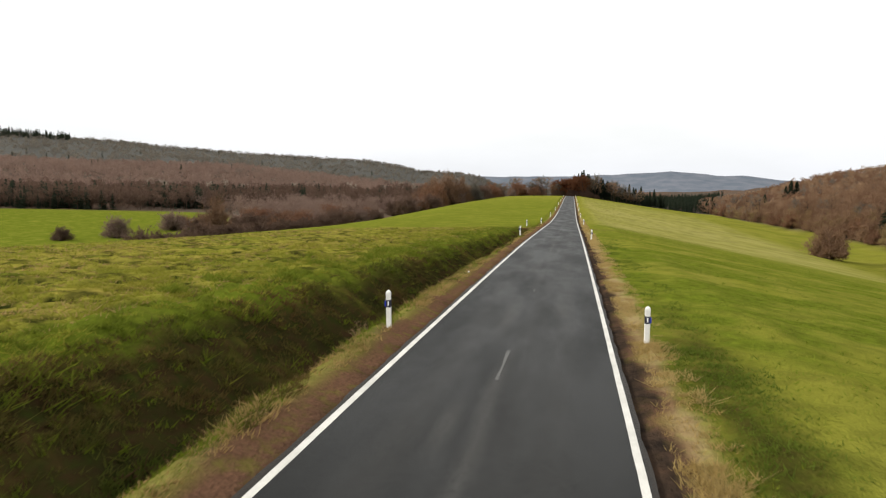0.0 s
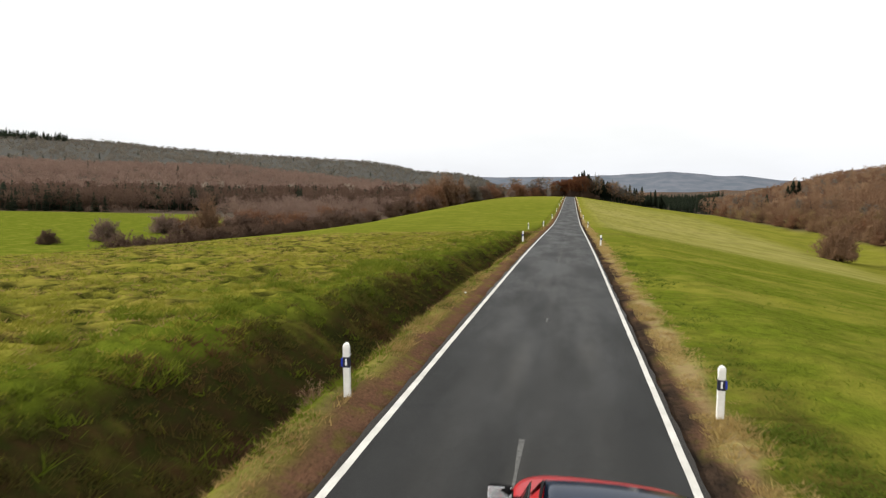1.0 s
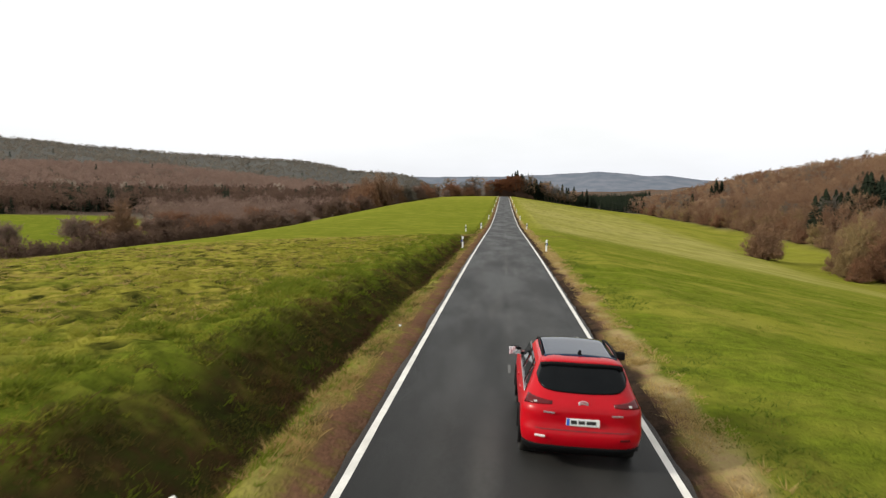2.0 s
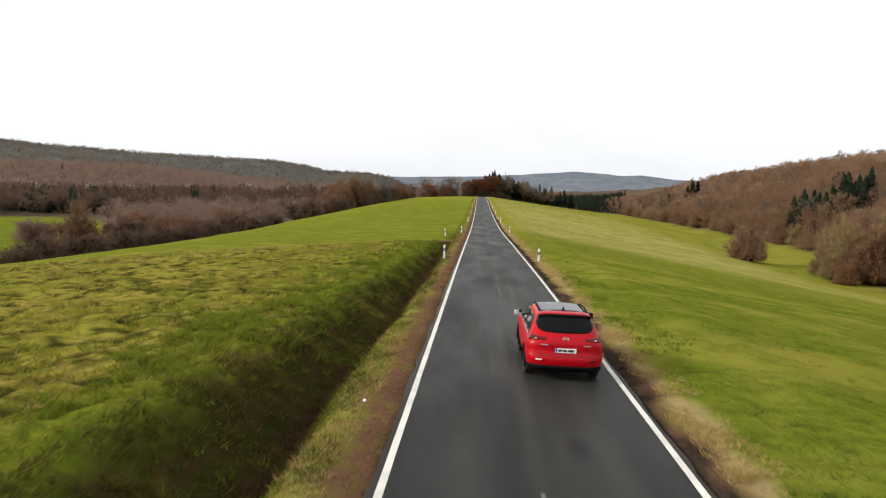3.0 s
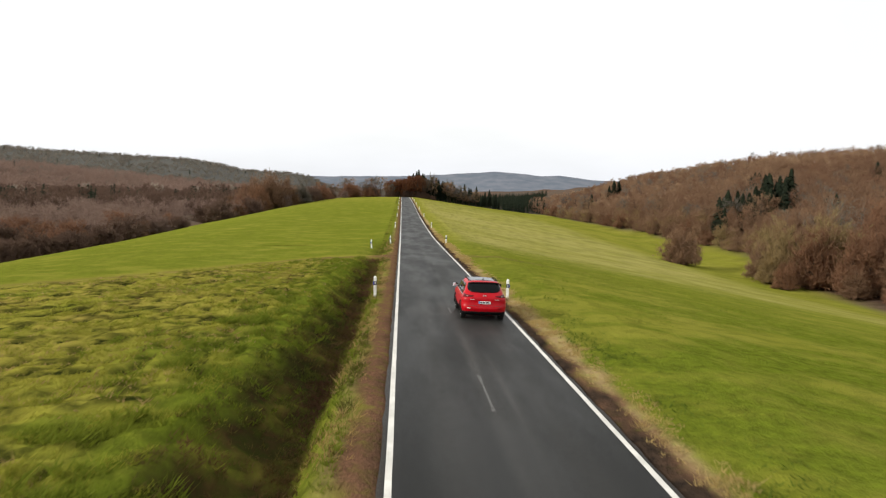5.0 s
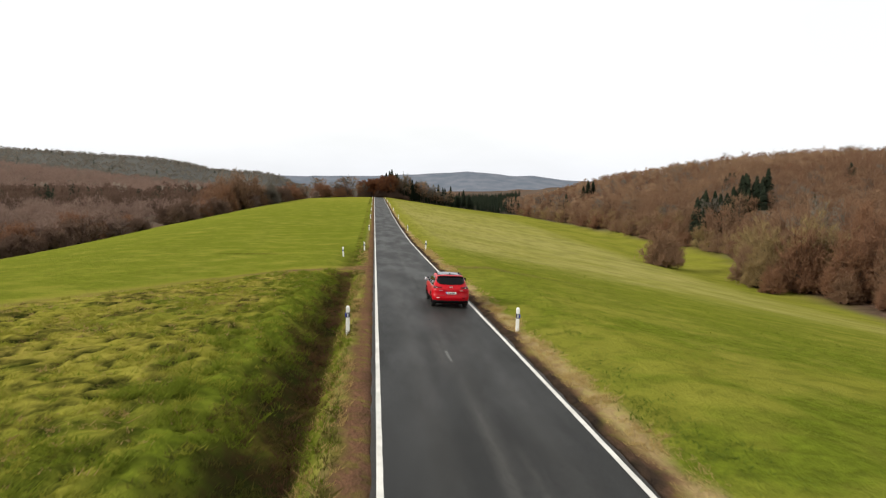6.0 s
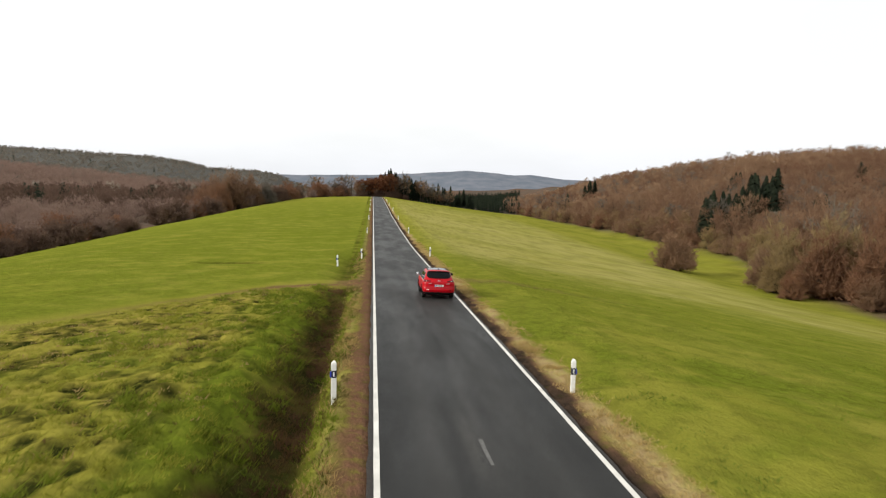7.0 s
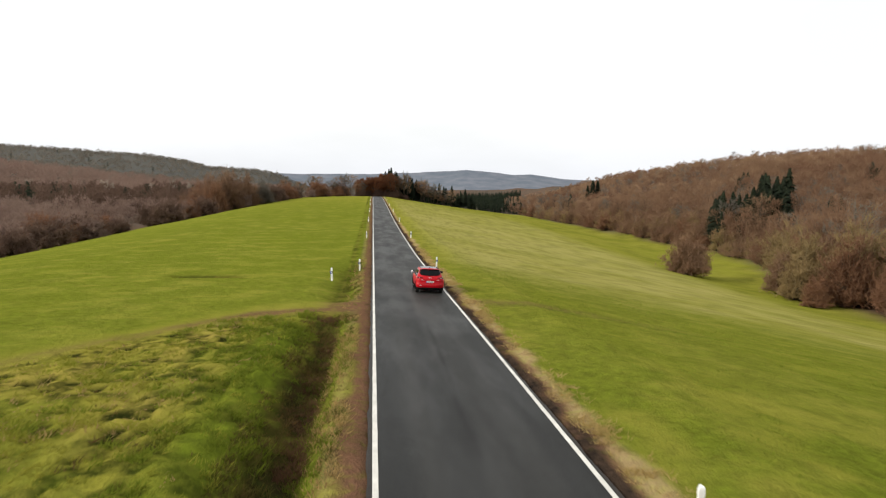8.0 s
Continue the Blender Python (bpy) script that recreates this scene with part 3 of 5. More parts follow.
# ---- delineator posts ----
def post_meshes():
    """A hollow triangular post with a slanted top; black band and reflector are parts."""
    def ring(s, z, tilt=0.0):
        pts = [(-0.076, -0.015), (-0.062, -0.05), (0.062, -0.05), (0.076, -0.015), (0.022, 0.055), (-0.022, 0.055)]
        return [(px * s, py * s, z + tilt * (py + 0.05)) for px, py in pts]

    def loft(name, rings, mat):
        v = [p for r in rings for p in r]
        n = 6
        f = [[i * n + k, i * n + (k + 1) % n, (i + 1) * n + (k + 1) % n, (i + 1) * n + k] for i in range(len(rings) - 1) for k in range(n)]
        f += [list(range(n))[::-1], [(len(rings) - 1) * n + k for k in range(n)]]
        return mesh_of(name, v, f, mat)
    body = loft("body", [ring(1, -0.25), ring(1, 0.95, 0.5), ring(0.72, 1.0, 0.3)], M_POST)
    band = loft("band", [ring(1.05, 0.56, 0.9), ring(1.05, 0.76, 0.9)], M_BAND)
    rf = box_mesh("reflector", (0.036, 0.008, 0.13), M_REFLECT, (0, -0.056, 0.665), 0.003)
    return body, band, rf


def make_posts():
    body, band, rf = post_meshes()
    rng = random.Random(4)
    spots = [(-3.43, 17.9), (3.53, 19.15), (-3.68, 69.5), (3.43, 70.4), (-3.72, 119.4), (3.53, 124)]
    spots += [(-5.8, 113.0)]
    spots += [(s * 3.55, 119 + 48 * k + 2 * s) for k in range(1, 7) for s in (-1, 1)]
    first = {}
    for x, y in spots:
        side = -1 if x < 0 else 1
        m = pose(x, y, float(land_z(x, y)), rng.uniform(-1.5, 1.5), rng.uniform(-1.2, 1.2) + (1.5 if x > 0 else 0), rng.uniform(-6, 6))
        if side in first:
            copy_thing(first[side], m)
            continue
        post = first[side] = new("delineator_post")
        post.matrix_basis = m
        part("body", body, post)
        part("band", band, post, "black slanted band")
        part("reflector", rf, post, "white reflector")
        part("wildlife_reflector", box_mesh("wildlife_reflector", (0.045, 0.07, 0.17), M_BLUE, (side * 0.082, -0.018, 0.66), 0.015), post, "blue wildlife reflector")
        tagged(post, "white plastic roadside delineator post with black band and blue reflector", "post", "posts along the road")


make_posts()


# ---- trees ----
def prisms(p0, p1, r0, r1, sides=3):
    """Tapered prisms between arrays of points: vertices and triangles."""
    n = len(p0)
    d = p1 - p0
    d = d / np.maximum(np.linalg.norm(d, axis=1, keepdims=True), 1e-6)
    ref = np.where(np.abs(d[:, 2:3]) > 0.9, [[1.0, 0, 0]], [[0, 0, 1.0]])
    u = np.cross(d, ref)
    u /= np.linalg.norm(u, axis=1, keepdims=True)
    w = np.cross(d, u)
    a = np.arange(sides) * 2 * np.pi / sides
    ring = u[:, None] * np.cos(a)[None, :, None] + w[:, None] * np.sin(a)[None, :, None]
    v = np.concatenate([p0[:, None] + ring * r0[:, None, None], p1[:, None] + ring * r1[:, None, None]], 1).reshape(-1, 3)
    k = np.arange(sides)
    q = np.stack([k, (k + 1) % sides, (k + 1) % sides + sides, k, (k + 1) % sides + sides, k + sides], 1).reshape(-1, 3)
    f = (q[None] + (np.arange(n) * 2 * sides)[:, None, None]).reshape(-1, 3)
    return v, f


def slivers(p0, p1, width, rng):
    """One thin triangle from each p0 to each p1."""
    d = p1 - p0
    s = np.cross(d, rng.normal(size=d.shape))
    s /= np.maximum(np.linalg.norm(s, axis=1, keepdims=True), 1e-6)
    v = np.stack([p0 - s * width[:, None] / 2, p0 + s * width[:, None] / 2, p1], 1).reshape(-1, 3)
    return v, np.arange(len(v)).reshape(-1, 3)


def unit(rng, n, up=0.0):
    d = rng.normal(size=(n, 3))
    d /= np.linalg.norm(d, axis=1, keepdims=True)
    d[:, 2] += up
    return d / np.linalg.norm(d, axis=1, keepdims=True)


def join(*pairs):
    v, f, k = [], [], 0
    for a, b in pairs:
        v.append(a)
        f.append(b + k)
        k += len(a)
    return np.concatenate(v), np.concatenate(f)


def bare_tree(seed, height, radius, limbs, subs, twigs, twig_len, twig_w, low=0.25, stems=1, trunk_r=0.02, light=False):
    """Leafless tree or shrub: wood (trunk and limbs) and crown (branches and twigs)."""
    rng = np.random.RandomState(seed)
    P0, P1, R0, R1 = [], [], [], []
    tops = []
    for s in range(stems):
        lean = rng.normal(size=2) * (0.05 if stems == 1 else 0.30) * radius
        base = np.array([0, 0, 0.0]) if stems == 1 else np.append(rng.normal(size=2) * 0.10 * radius, 0)
        pts = [base + np.array([lean[0] * t * t, lean[1] * t * t, height * 0.86 * t]) + np.append(rng.normal(size=2) * 0.02 * height * (t > 0), 0) for t in np.linspace(0, 1, 6)]
        rr = height * trunk_r * np.linspace(1, 0.12, 6) / (1 if stems == 1 else 2)
        for i in range(5):
            P0.append(pts[i]), P1.append(pts[i + 1]), R0.append(rr[i]), R1.append(rr[i + 1])
        tops.append(np.array(pts))
    limb_a, limb_b = [], []
    for i in range(limbs):
        pts = tops[i % stems]
        t = low + (0.98 - low) * rng.rand() ** 0.85
        k = min(int(t * 5), 4)
        a = pts[k] + (pts[k + 1] - pts[k]) * (t * 5 - k)
        ang = rng.rand() * 6.283
        t2 = (t - low) / (1 - low)
        reach = radius * (0.45 + 0.55 * math.sin(math.pi * min(1, 0.25 + 0.68 * t2))) * rng.uniform(0.7, 1.08)
        b = a + np.array([math.cos(ang) * reach, math.sin(ang) * reach, height * rng.uniform(0.06, 0.24) * (1.15 - 0.5 * t2)])
        mid = (a + b) / 2 + np.array([0, 0, -0.04 * height * rng.rand()]) + rng.normal(size=3) * 0.05 * radius
        r = height * trunk_r * 0.33 * (1.1 - 0.6 * t2)
        P0 += [a, mid]
        P1 += [mid, b]
        R0 += [r, r * 0.6]
        R1 += [r * 0.6, r * 0.2]
        limb_a.append(mid)
        limb_b.append(b)
    wood = prisms(np.array(P0), np.array(P1), np.array(R0), np.array(R1), 3 if light else 5)
    limb_a, limb_b = np.array(limb_a), np.array(limb_b)
    k = np.repeat(np.arange(limbs), subs)
    t = rng.rand(len(k), 1)
    sa = limb_a[k] + (limb_b[k] - limb_a[k]) * t
    sb = sa + (limb_b[k] - limb_a[k]) * 0.35 * rng.rand(len(k), 1) + unit(rng, len(k), 0.45) * radius * 0.30 * rng.uniform(0.5, 1.2, (len(k), 1))
    w = np.full(len(k), height * trunk_r * 0.10)
    branches = slivers(sa, sb, w * 2.5, rng) if light else prisms(sa, sb, w, w * 0.35, 3)
    k2 = np.repeat(np.arange(len(k)), twigs)
    ta = sa[k2] + (sb[k2] - sa[k2]) * rng.uniform(0.15, 1.05, (len(k2), 1))
    tb = ta + unit(rng, len(k2), 0.95) * twig_len * rng.uniform(0.5, 1.3, (len(k2), 1))
    tw = slivers(ta, tb, twig_w * rng.uniform(0.6, 1.4, len(k2)), rng)
    return wood, join(branches, tw)


def round_shrub(seed, height, radius, n=110, width=0.075, subs=9, twigs=6, light=False):
    """A many-stemmed leafless shrub: a dome of fine upward twigs, thin in places."""
    rng = np.random.RandomState(seed)
    d = unit(rng, n, 0.3)
    d[:, 2] = np.abs(d[:, 2])
    lumps = 1 + 0.22 * np.sin(3 * np.arctan2(d[:, 1], d[:, 0]) + seed) * np.sin(4 * d[:, 2] + seed)
    tip = d * (rng.uniform(0.62, 1.0, n) * lumps)[:, None] * np.array([radius, radius, height * 0.92])
    tip[:, 2] = np.maximum(tip[:, 2], 0.12 * height)
    base = np.append(rng.normal(size=(n, 2)) * 0.09 * radius, np.zeros((n, 1)), 1)
    mid = base + (tip - base) * np.array([0.40, 0.40, 0.62]) + rng.normal(size=(n, 3)) * 0.05 * radius
    r = np.full(n, height * 0.008)
    wood = prisms(np.concatenate([base, mid]), np.concatenate([mid, tip]), np.concatenate([r, r * 0.6]), np.concatenate([r * 0.6, r * 0.25]), 3 if light else 4)
    k = np.repeat(np.arange(n), subs)
    sa = mid[k] + (tip[k] - mid[k]) * rng.rand(len(k), 1)
    sb = sa + (tip[k] - mid[k]) * 0.3 + unit(rng, len(k), 0.35) * radius * 0.22
    w = np.full(len(k), height * 0.0022)
    k2 = np.repeat(np.arange(len(k)), twigs)
    ta = sa[k2] + (sb[k2] - sa[k2]) * rng.uniform(0.1, 1.0, (len(k2), 1))
    tb = ta + unit(rng, len(k2), 0.9) * radius * 0.19 * rng.uniform(0.5, 1.3, (len(k2), 1))
    return wood, join(slivers(sa, sb, w * 3, rng) if light else prisms(sa, sb, w, w * 0.4, 3), slivers(ta, tb, width * rng.uniform(0.6, 1.4, len(k2)), rng))


def lobed_tree(seed, height, radius, lobes, per, reach, width, stem_r=0.16):
    """A far leafless tree: a stem, a few limbs and a crown of feathery lobes."""
    rng = np.random.RandomState(seed)
    d = unit(rng, lobes, 0.25)
    c = d * np.array([radius * 0.62, radius * 0.62, height * 0.27]) + np.array([0, 0, height * 0.60])
    foot = np.array([[0, 0, 0.0]])
    top = np.array([[0, 0, height * 0.62]])
    stem = prisms(foot, top, np.array([stem_r]), np.array([stem_r * 0.4]), 3)
    fork = np.repeat(top * 0.55, lobes, 0)
    limbs = prisms(fork, c, np.full(lobes, stem_r * 0.5), np.full(lobes, 0.03), 3)
    k = np.repeat(np.arange(lobes), per)
    e = unit(rng, len(k), 0.35)
    a = c[k] + e * radius * 0.40 * rng.uniform(0.25, 0.85, (len(k), 1))
    b = a + (e + np.array([0, 0, 0.45])) * reach * rng.uniform(0.5, 1.35, (len(k), 1))
    return join(stem, limbs, slivers(a, b, rng.uniform(width[0], width[1], len(k)), rng))


def conifer(seed, height, radius, tiers=14, per=9, fan=(-0.22, 0.0, 0.22)):
    rng = np.random.RandomState(seed)
    wood = prisms(np.array([[0, 0, 0.0]]), np.array([[0, 0, height]]), np.array([height * 0.016]), np.array([0.02]), 5)
    A, B, W = [], [], []
    for i in range(tiers):
        t = 0.12 + 0.86 * i / tiers
        rr = radius * (1.02 - t) ** 0.8 * rng.uniform(0.85, 1.15)
        for j in range(per):
            a = 6.283 * (j + rng.rand()) / per
            z = height * (t + rng.uniform(-0.025, 0.025))
            r2 = rr * rng.uniform(0.75, 1.15)
            for q in fan:
                A.append((0.1 * math.cos(a), 0.1 * math.sin(a), z + 0.05 * height))
                B.append((r2 * math.cos(a + q), r2 * math.sin(a + q), z - 0.10 * r2 + rng.uniform(-0.2, 0.2)))
                W.append(rr * (0.42 if len(fan) > 1 else 0.8) + 0.1)
    A, B, W = np.array(A), np.array(B), np.array(W)
    d = B - A
    side = np.stack([-d[:, 1], d[:, 0], 0 * d[:, 0]], 1)
    side /= np.linalg.norm(side, axis=1, keepdims=True)
    mid = A + d * 0.55
    v = np.stack([A, mid - side * W[:, None] / 2, B, mid + side * W[:, None] / 2], 1).reshape(-1, 3)
    k = np.arange(len(A))[:, None] * 4
    f = np.concatenate([k + [0, 1, 2], k + [0, 2, 3]], 0)
    return wood, (v, f)


def tree_parts(name, arrays, mats, tints):
    out = []
    for nm, (v, f), mat, tint in zip(("trunk", "crown"), arrays, mats, tints):
        me = fast_mesh(nm, v, f, mat)
        float_layer(me, "tint", np.full(len(v), tint))
        out.append(me)
    return out


KINDS = {
    "bare_tree": [tree_parts("t", bare_tree(100 + i, 15 + 1.5 * i, 4.2 + 0.3 * i, 34, 7, 11, 1.0, 0.07), (M_BARK, (M_TWIG, M_TWIG_GREY)[i % 2]), (0.4, 0.2 + 0.18 * i)) for i in range(5)],
    "shrub": [tree_parts("s", round_shrub(200 + i, 7.5, 4.6, 84, 0.10, 8, 6, True), (M_BARK, (M_TWIG, M_TWIG_OLIVE, M_TWIG, M_TWIG_RUST)[i]), (0.3, (0.3, 0.3, 0.7, 0.3)[i])) for i in range(4)],
    "hedge_shrub": [tree_parts("h", round_shrub(215 + i, 7.5, 5.2, 120, 0.16, 8, 6, True), (M_TWIG_DARK, M_TWIG_DARK), (0.3, 0.2 + 0.4 * i)) for i in range(2)],
    "scrub_shrub": [tree_parts("u", round_shrub(220 + i, 7.5, 4.8, 100, 0.13, 8, 6, True), (M_BARK, (M_TWIG_DARK, M_TWIG_RUST, M_TWIG_MAUVE_HAZE)[i]), (0.3, (0.9, 0.0, 0.3)[i])) for i in range(3)],
    "meadow_shrub": [tree_parts("m", round_shrub(230, 7.5, 5.0, 170, 0.085, 10, 8), (M_BARK, M_TWIG), (0.3, 0.6))],
    "thicket": [tree_parts("k", round_shrub(250 + i, 13, 6.0, 160, 0.10, 10, 8, True), (M_BARK, (M_TWIG, M_TWIG_OLIVE, M_TWIG_RUST, M_TWIG_GREY)[i]), (0.3, (0.3, 0.3, 0.4, 0.8)[i])) for i in range(4)],
    "birch": [tree_parts("b", bare_tree(350 + i, 15, 3.0, 26, 6, 8, 1.0, 0.13, 0.3, 1, 0.03, True), (M_BIRCH, M_BIRCH), (0.5, 0.4)) for i in range(2)],
    "russet_tree": [tree_parts("r", bare_tree(300 + i, 15, 5.0, 44, 8, 13, 0.75, 0.24, 0.08), (M_BARK, M_TWIG_RED), (0.3, 0.3 + 0.4 * i)) for i in range(2)],
    "conifer": [tree_parts("c", conifer(400 + i, 17 + i, 3.0, 18, 11), (M_BARK, M_NEEDLE), (0.2, 0.2 + 0.3 * i)) for i in range(3)],
}
LABELS = {
    "bare_tree": ("leafless brown deciduous tree at the wood's edge", "tree", "trees at the wood's edge"),
    "shrub": ("round leafless brown shrub standing in the meadow", "shrub", "meadow shrubs"),
    "meadow_shrub": ("large round leafless brown shrub alone on the slope", "shrub", "meadow shrubs"),
    "hedge_shrub": ("dark leafless hedge shrub in the dip behind the field", "shrub", "hedge behind the field"),
    "scrub_shrub": ("reddish brown leafless scrub bush behind the field", "shrub", "scrub behind the field"),
    "thicket": ("tall leafless brown thicket at the foot of the wood", "shrub", "thickets"),
    "russet_tree": ("tree with russet withered leaves beside the road", "tree", "roadside grove"),
    "birch": ("pale leafless birch before the dark spruces", "tree", "birches"),
    "conifer": ("tall dark green spruce with drooping branches", "conifer", "spruces"),
}


def plant(kind, variant, x, y, scale=1.0, turn=0.0, label="", wide=1.0):
    trunk, crown = KINDS[kind][variant % len(KINDS[kind])]
    ob = new(kind)
    z = float(land_z(x, y)) - 0.1
    ob.matrix_basis = pose(x, y, z, 0, 0, turn) @ Matrix.Diagonal((scale * wide, scale * wide, scale, 1))
    part("trunk", trunk, ob)
    part("crown", crown, ob)
    lab, cat, grp = LABELS[kind]
    return tagged(ob, label or lab, cat, grp)


def single_trees():
    rng = random.Random(11)
    # the round shrub on the slope, and the big thicket at the foot of the wood
    plant("meadow_shrub", 0, 80.5, 231, 1.42, 20, wide=0.9)
    for x, y, s, k in ((95, 209, 1.15, 0), (93, 200, 1.2, 1), (101, 210, 1.75, 1), (99, 193, 1.7, 2), (106, 198, 2.1, 1), (110, 184, 2.1, 2), (103, 181, 1.7, 2), (112, 209, 2.1, 0), (113, 172, 2.0, 1),
                       (90, 190, 0.75, 2), (119, 190, 2.2, 0), (106, 170, 1.5, 0), (108, 222, 1.5, 2), (114, 226, 1.9, 0), (109, 161, 1.6, 2), (121, 172, 2.2, 3), (117, 158, 2.0, 1), (116, 240, 1.7, 1), (122, 222, 2.1, 3),
                       (98, 176, 0.8, 0), (101, 166, 0.9, 2), (126, 205, 2.2, 2), (128, 236, 1.9, 0)):
        plant("thicket", k, x - 1.5, y, s * 0.70, rng.uniform(0, 360), wide=0.95)
    edge = lambda y: float(np.interp(y, (0, 150, 200, 240, 277, 330, 405, 440, 520, 620, 700), (86, 90, 100, 114, 123, 127, 132, 132, 124, 120, 122)))
    for i in range(66):
        y = 250 + i * 5.8 + rng.uniform(-3, 3)
        x = edge(y) + rng.uniform(1, 7)
        plant("shrub", rng.randrange(4), x, y, rng.uniform(0.7, 1.45), rng.uniform(0, 360), "leafless brown shrub at the wood's edge", rng.uniform(0.8, 1.15))
        if i % 2 == 0:
            plant("thicket", rng.choice((0, 0, 1, 3)), x + rng.uniform(8, 16), y, rng.uniform(0.7, 1.0), rng.uniform(0, 360), "leafless brown tree at the wood's edge", 0.9)
        elif i % 4 == 1:
            plant("bare_tree", i, x + rng.uniform(8, 16), y, rng.uniform(0.75, 0.95), rng.uniform(0, 360), wide=1.1)
    # dark spruces on the right slope
    for i in range(38):
        b = radians(rng.uniform(26.6, 31.0) if i < 20 else rng.uniform(30.4, 33.8))
        r = rng.uniform(285, 325)
        plant("conifer", i, r * math.sin(b), 60 + r * math.cos(b), rng.uniform(0.75, 1.1) if i < 20 else rng.uniform(0.95, 1.25), rng.uniform(0, 360), wide=1.75)
    for b, r, s in ((29.3, 420, 0.75), (29.0, 424, 0.65), (29.6, 422, 0.7), (37.7, 400, 0.7), (38.3, 404, 0.6), (38.0, 398, 0.6), (18.0, 600, 1.05), (18.4, 605, 0.95), (17.6, 610, 0.8), (16.2, 560, 0.8), (35.2, 285, 0.7), (35.8, 290, 0.65)):
        b = radians(b)
        plant("conifer", 1, r * math.sin(b), 60 + r * math.cos(b), s, 40 * r, wide=2.0)
    # the grove behind the crest of the road
    for i in range(26):
        t = i / 25
        plant("russet_tree", i, -13 + 24 * t + rng.uniform(-1.5, 1.5), 516 + rng.uniform(-6, 22), (0.62 + 0.5 * t ** 0.7) * rng.uniform(0.85, 1.1), rng.uniform(0, 360), wide=rng.uniform(0.85, 1.15))
    for i in range(14):
        plant("hedge_shrub", i, -12 + i * 2.4 + rng.uniform(-1, 1), 512 + rng.uniform(-3, 3), rng.uniform(0.45, 0.8), rng.uniform(0, 360), "dark leafless shrub under the grove")
    for i in range(5):
        plant("bare_tree", i, 12 + i * 2.0, 514 + rng.uniform(-3, 3), rng.uniform(0.85, 1.02), rng.uniform(0, 360), "tall leafless tree with pale bark in the grove", 0.7)
    for i in range(16):
        t = i / 15
        plant("conifer", i, 7 + 22 * t + rng.uniform(-1, 1), 524 + rng.uniform(-4, 10), (1.08 - 0.28 * t) * rng.uniform(0.9, 1.08), rng.uniform(0, 360), wide=1.5)
    for i in range(16):
        plant("bare_tree", i, 27 + i * 1.7, 532 + rng.uniform(-10, 10), rng.uniform(0.6, 0.95) - 0.02 * i, rng.uniform(0, 360), wide=1.2)
    for i in range(16):
        plant("conifer", i, 32 + i * 2.6, 540 + rng.uniform(-5, 14), rng.uniform(0.45, 0.85), rng.uniform(0, 360), wide=1.5)
    # left: shrubs in the lower meadow and the trees beyond the field
    plant("scrub_shrub", 0, -137, 165, 0.62, 0, "low leafless shrub in the valley meadow")
    plant("scrub_shrub", 2, -130, 179, 0.95, 90, "leafless shrub in the valley meadow")
    plant("thicket", 0, -95, 173, 0.98, 40, "leafless brown tree-like shrub in the valley", 0.85)
    for x, y, s, k in ((-66, 335, 1.25, 0), (-60, 342, 1.3, 0), (-72, 345, 1.1, 2), (-55, 350, 1.1, 0), (-63, 330, 0.9, 2), (-77, 338, 0.8, 0), (-49, 356, 0.85, 3)):
        plant("thicket", k, x, y, s, rng.uniform(0, 360), "large dense leafless tree beyond the field", 0.95)
    plant("shrub", 2, -4.75, 19.7, 0.10, 10, "small reddish bramble beside the ditch")
    # hedge in the dip behind the field
    for i in range(26):
        t = i / 25
        x, y = -69 - 11 * t, 104 + 98 * t
        plant("hedge_shrub", i, x + rng.uniform(-2, 2), y + rng.uniform(-2, 2), rng.uniform(0.50, 0.72), rng.uniform(0, 360), wide=rng.uniform(0.9, 1.2))
    way = ((-80, 200), (-84, 235), (-80, 262), (-66, 320), (-50, 380), (-34, 440), (-22, 500))
    for i in range(78):
        t = 6.0 * i / 77
        x, y = (float(np.interp(t, range(7), [w[k] for w in way])) for k in (0, 1))
        plant("scrub_shrub", rng.randrange(3), x + rng.uniform(-9, 5), y + rng.uniform(-5, 5), rng.uniform(0.65, 1.25), rng.uniform(0, 360), wide=rng.uniform(0.85, 1.2))
    for i in range(30):
        plant("scrub_shrub", rng.randrange(3), rng.uniform(-135, -88), rng.uniform(205, 260), rng.uniform(0.4, 0.95), rng.uniform(0, 360), "reddish brown leafless bush in the valley", rng.uniform(0.9, 1.3))
    for i in range(12):
        plant("bare_tree", i, -48 + 3.5 * i, 425 + 8 * i + rng.uniform(-8, 8), rng.uniform(0.5, 0.75), rng.uniform(0, 360), "leafless brown hedge tree beyond the field", 1.3)
    # pale birches before the dark belt
    for i in range(22):
        b, r = radians(rng.uniform(-40, -14)), rng.uniform(395, 470)
        plant("birch", i, r * math.sin(b), 60 + r * math.cos(b), rng.uniform(0.7, 1.05), rng.uniform(0, 360))


single_trees()


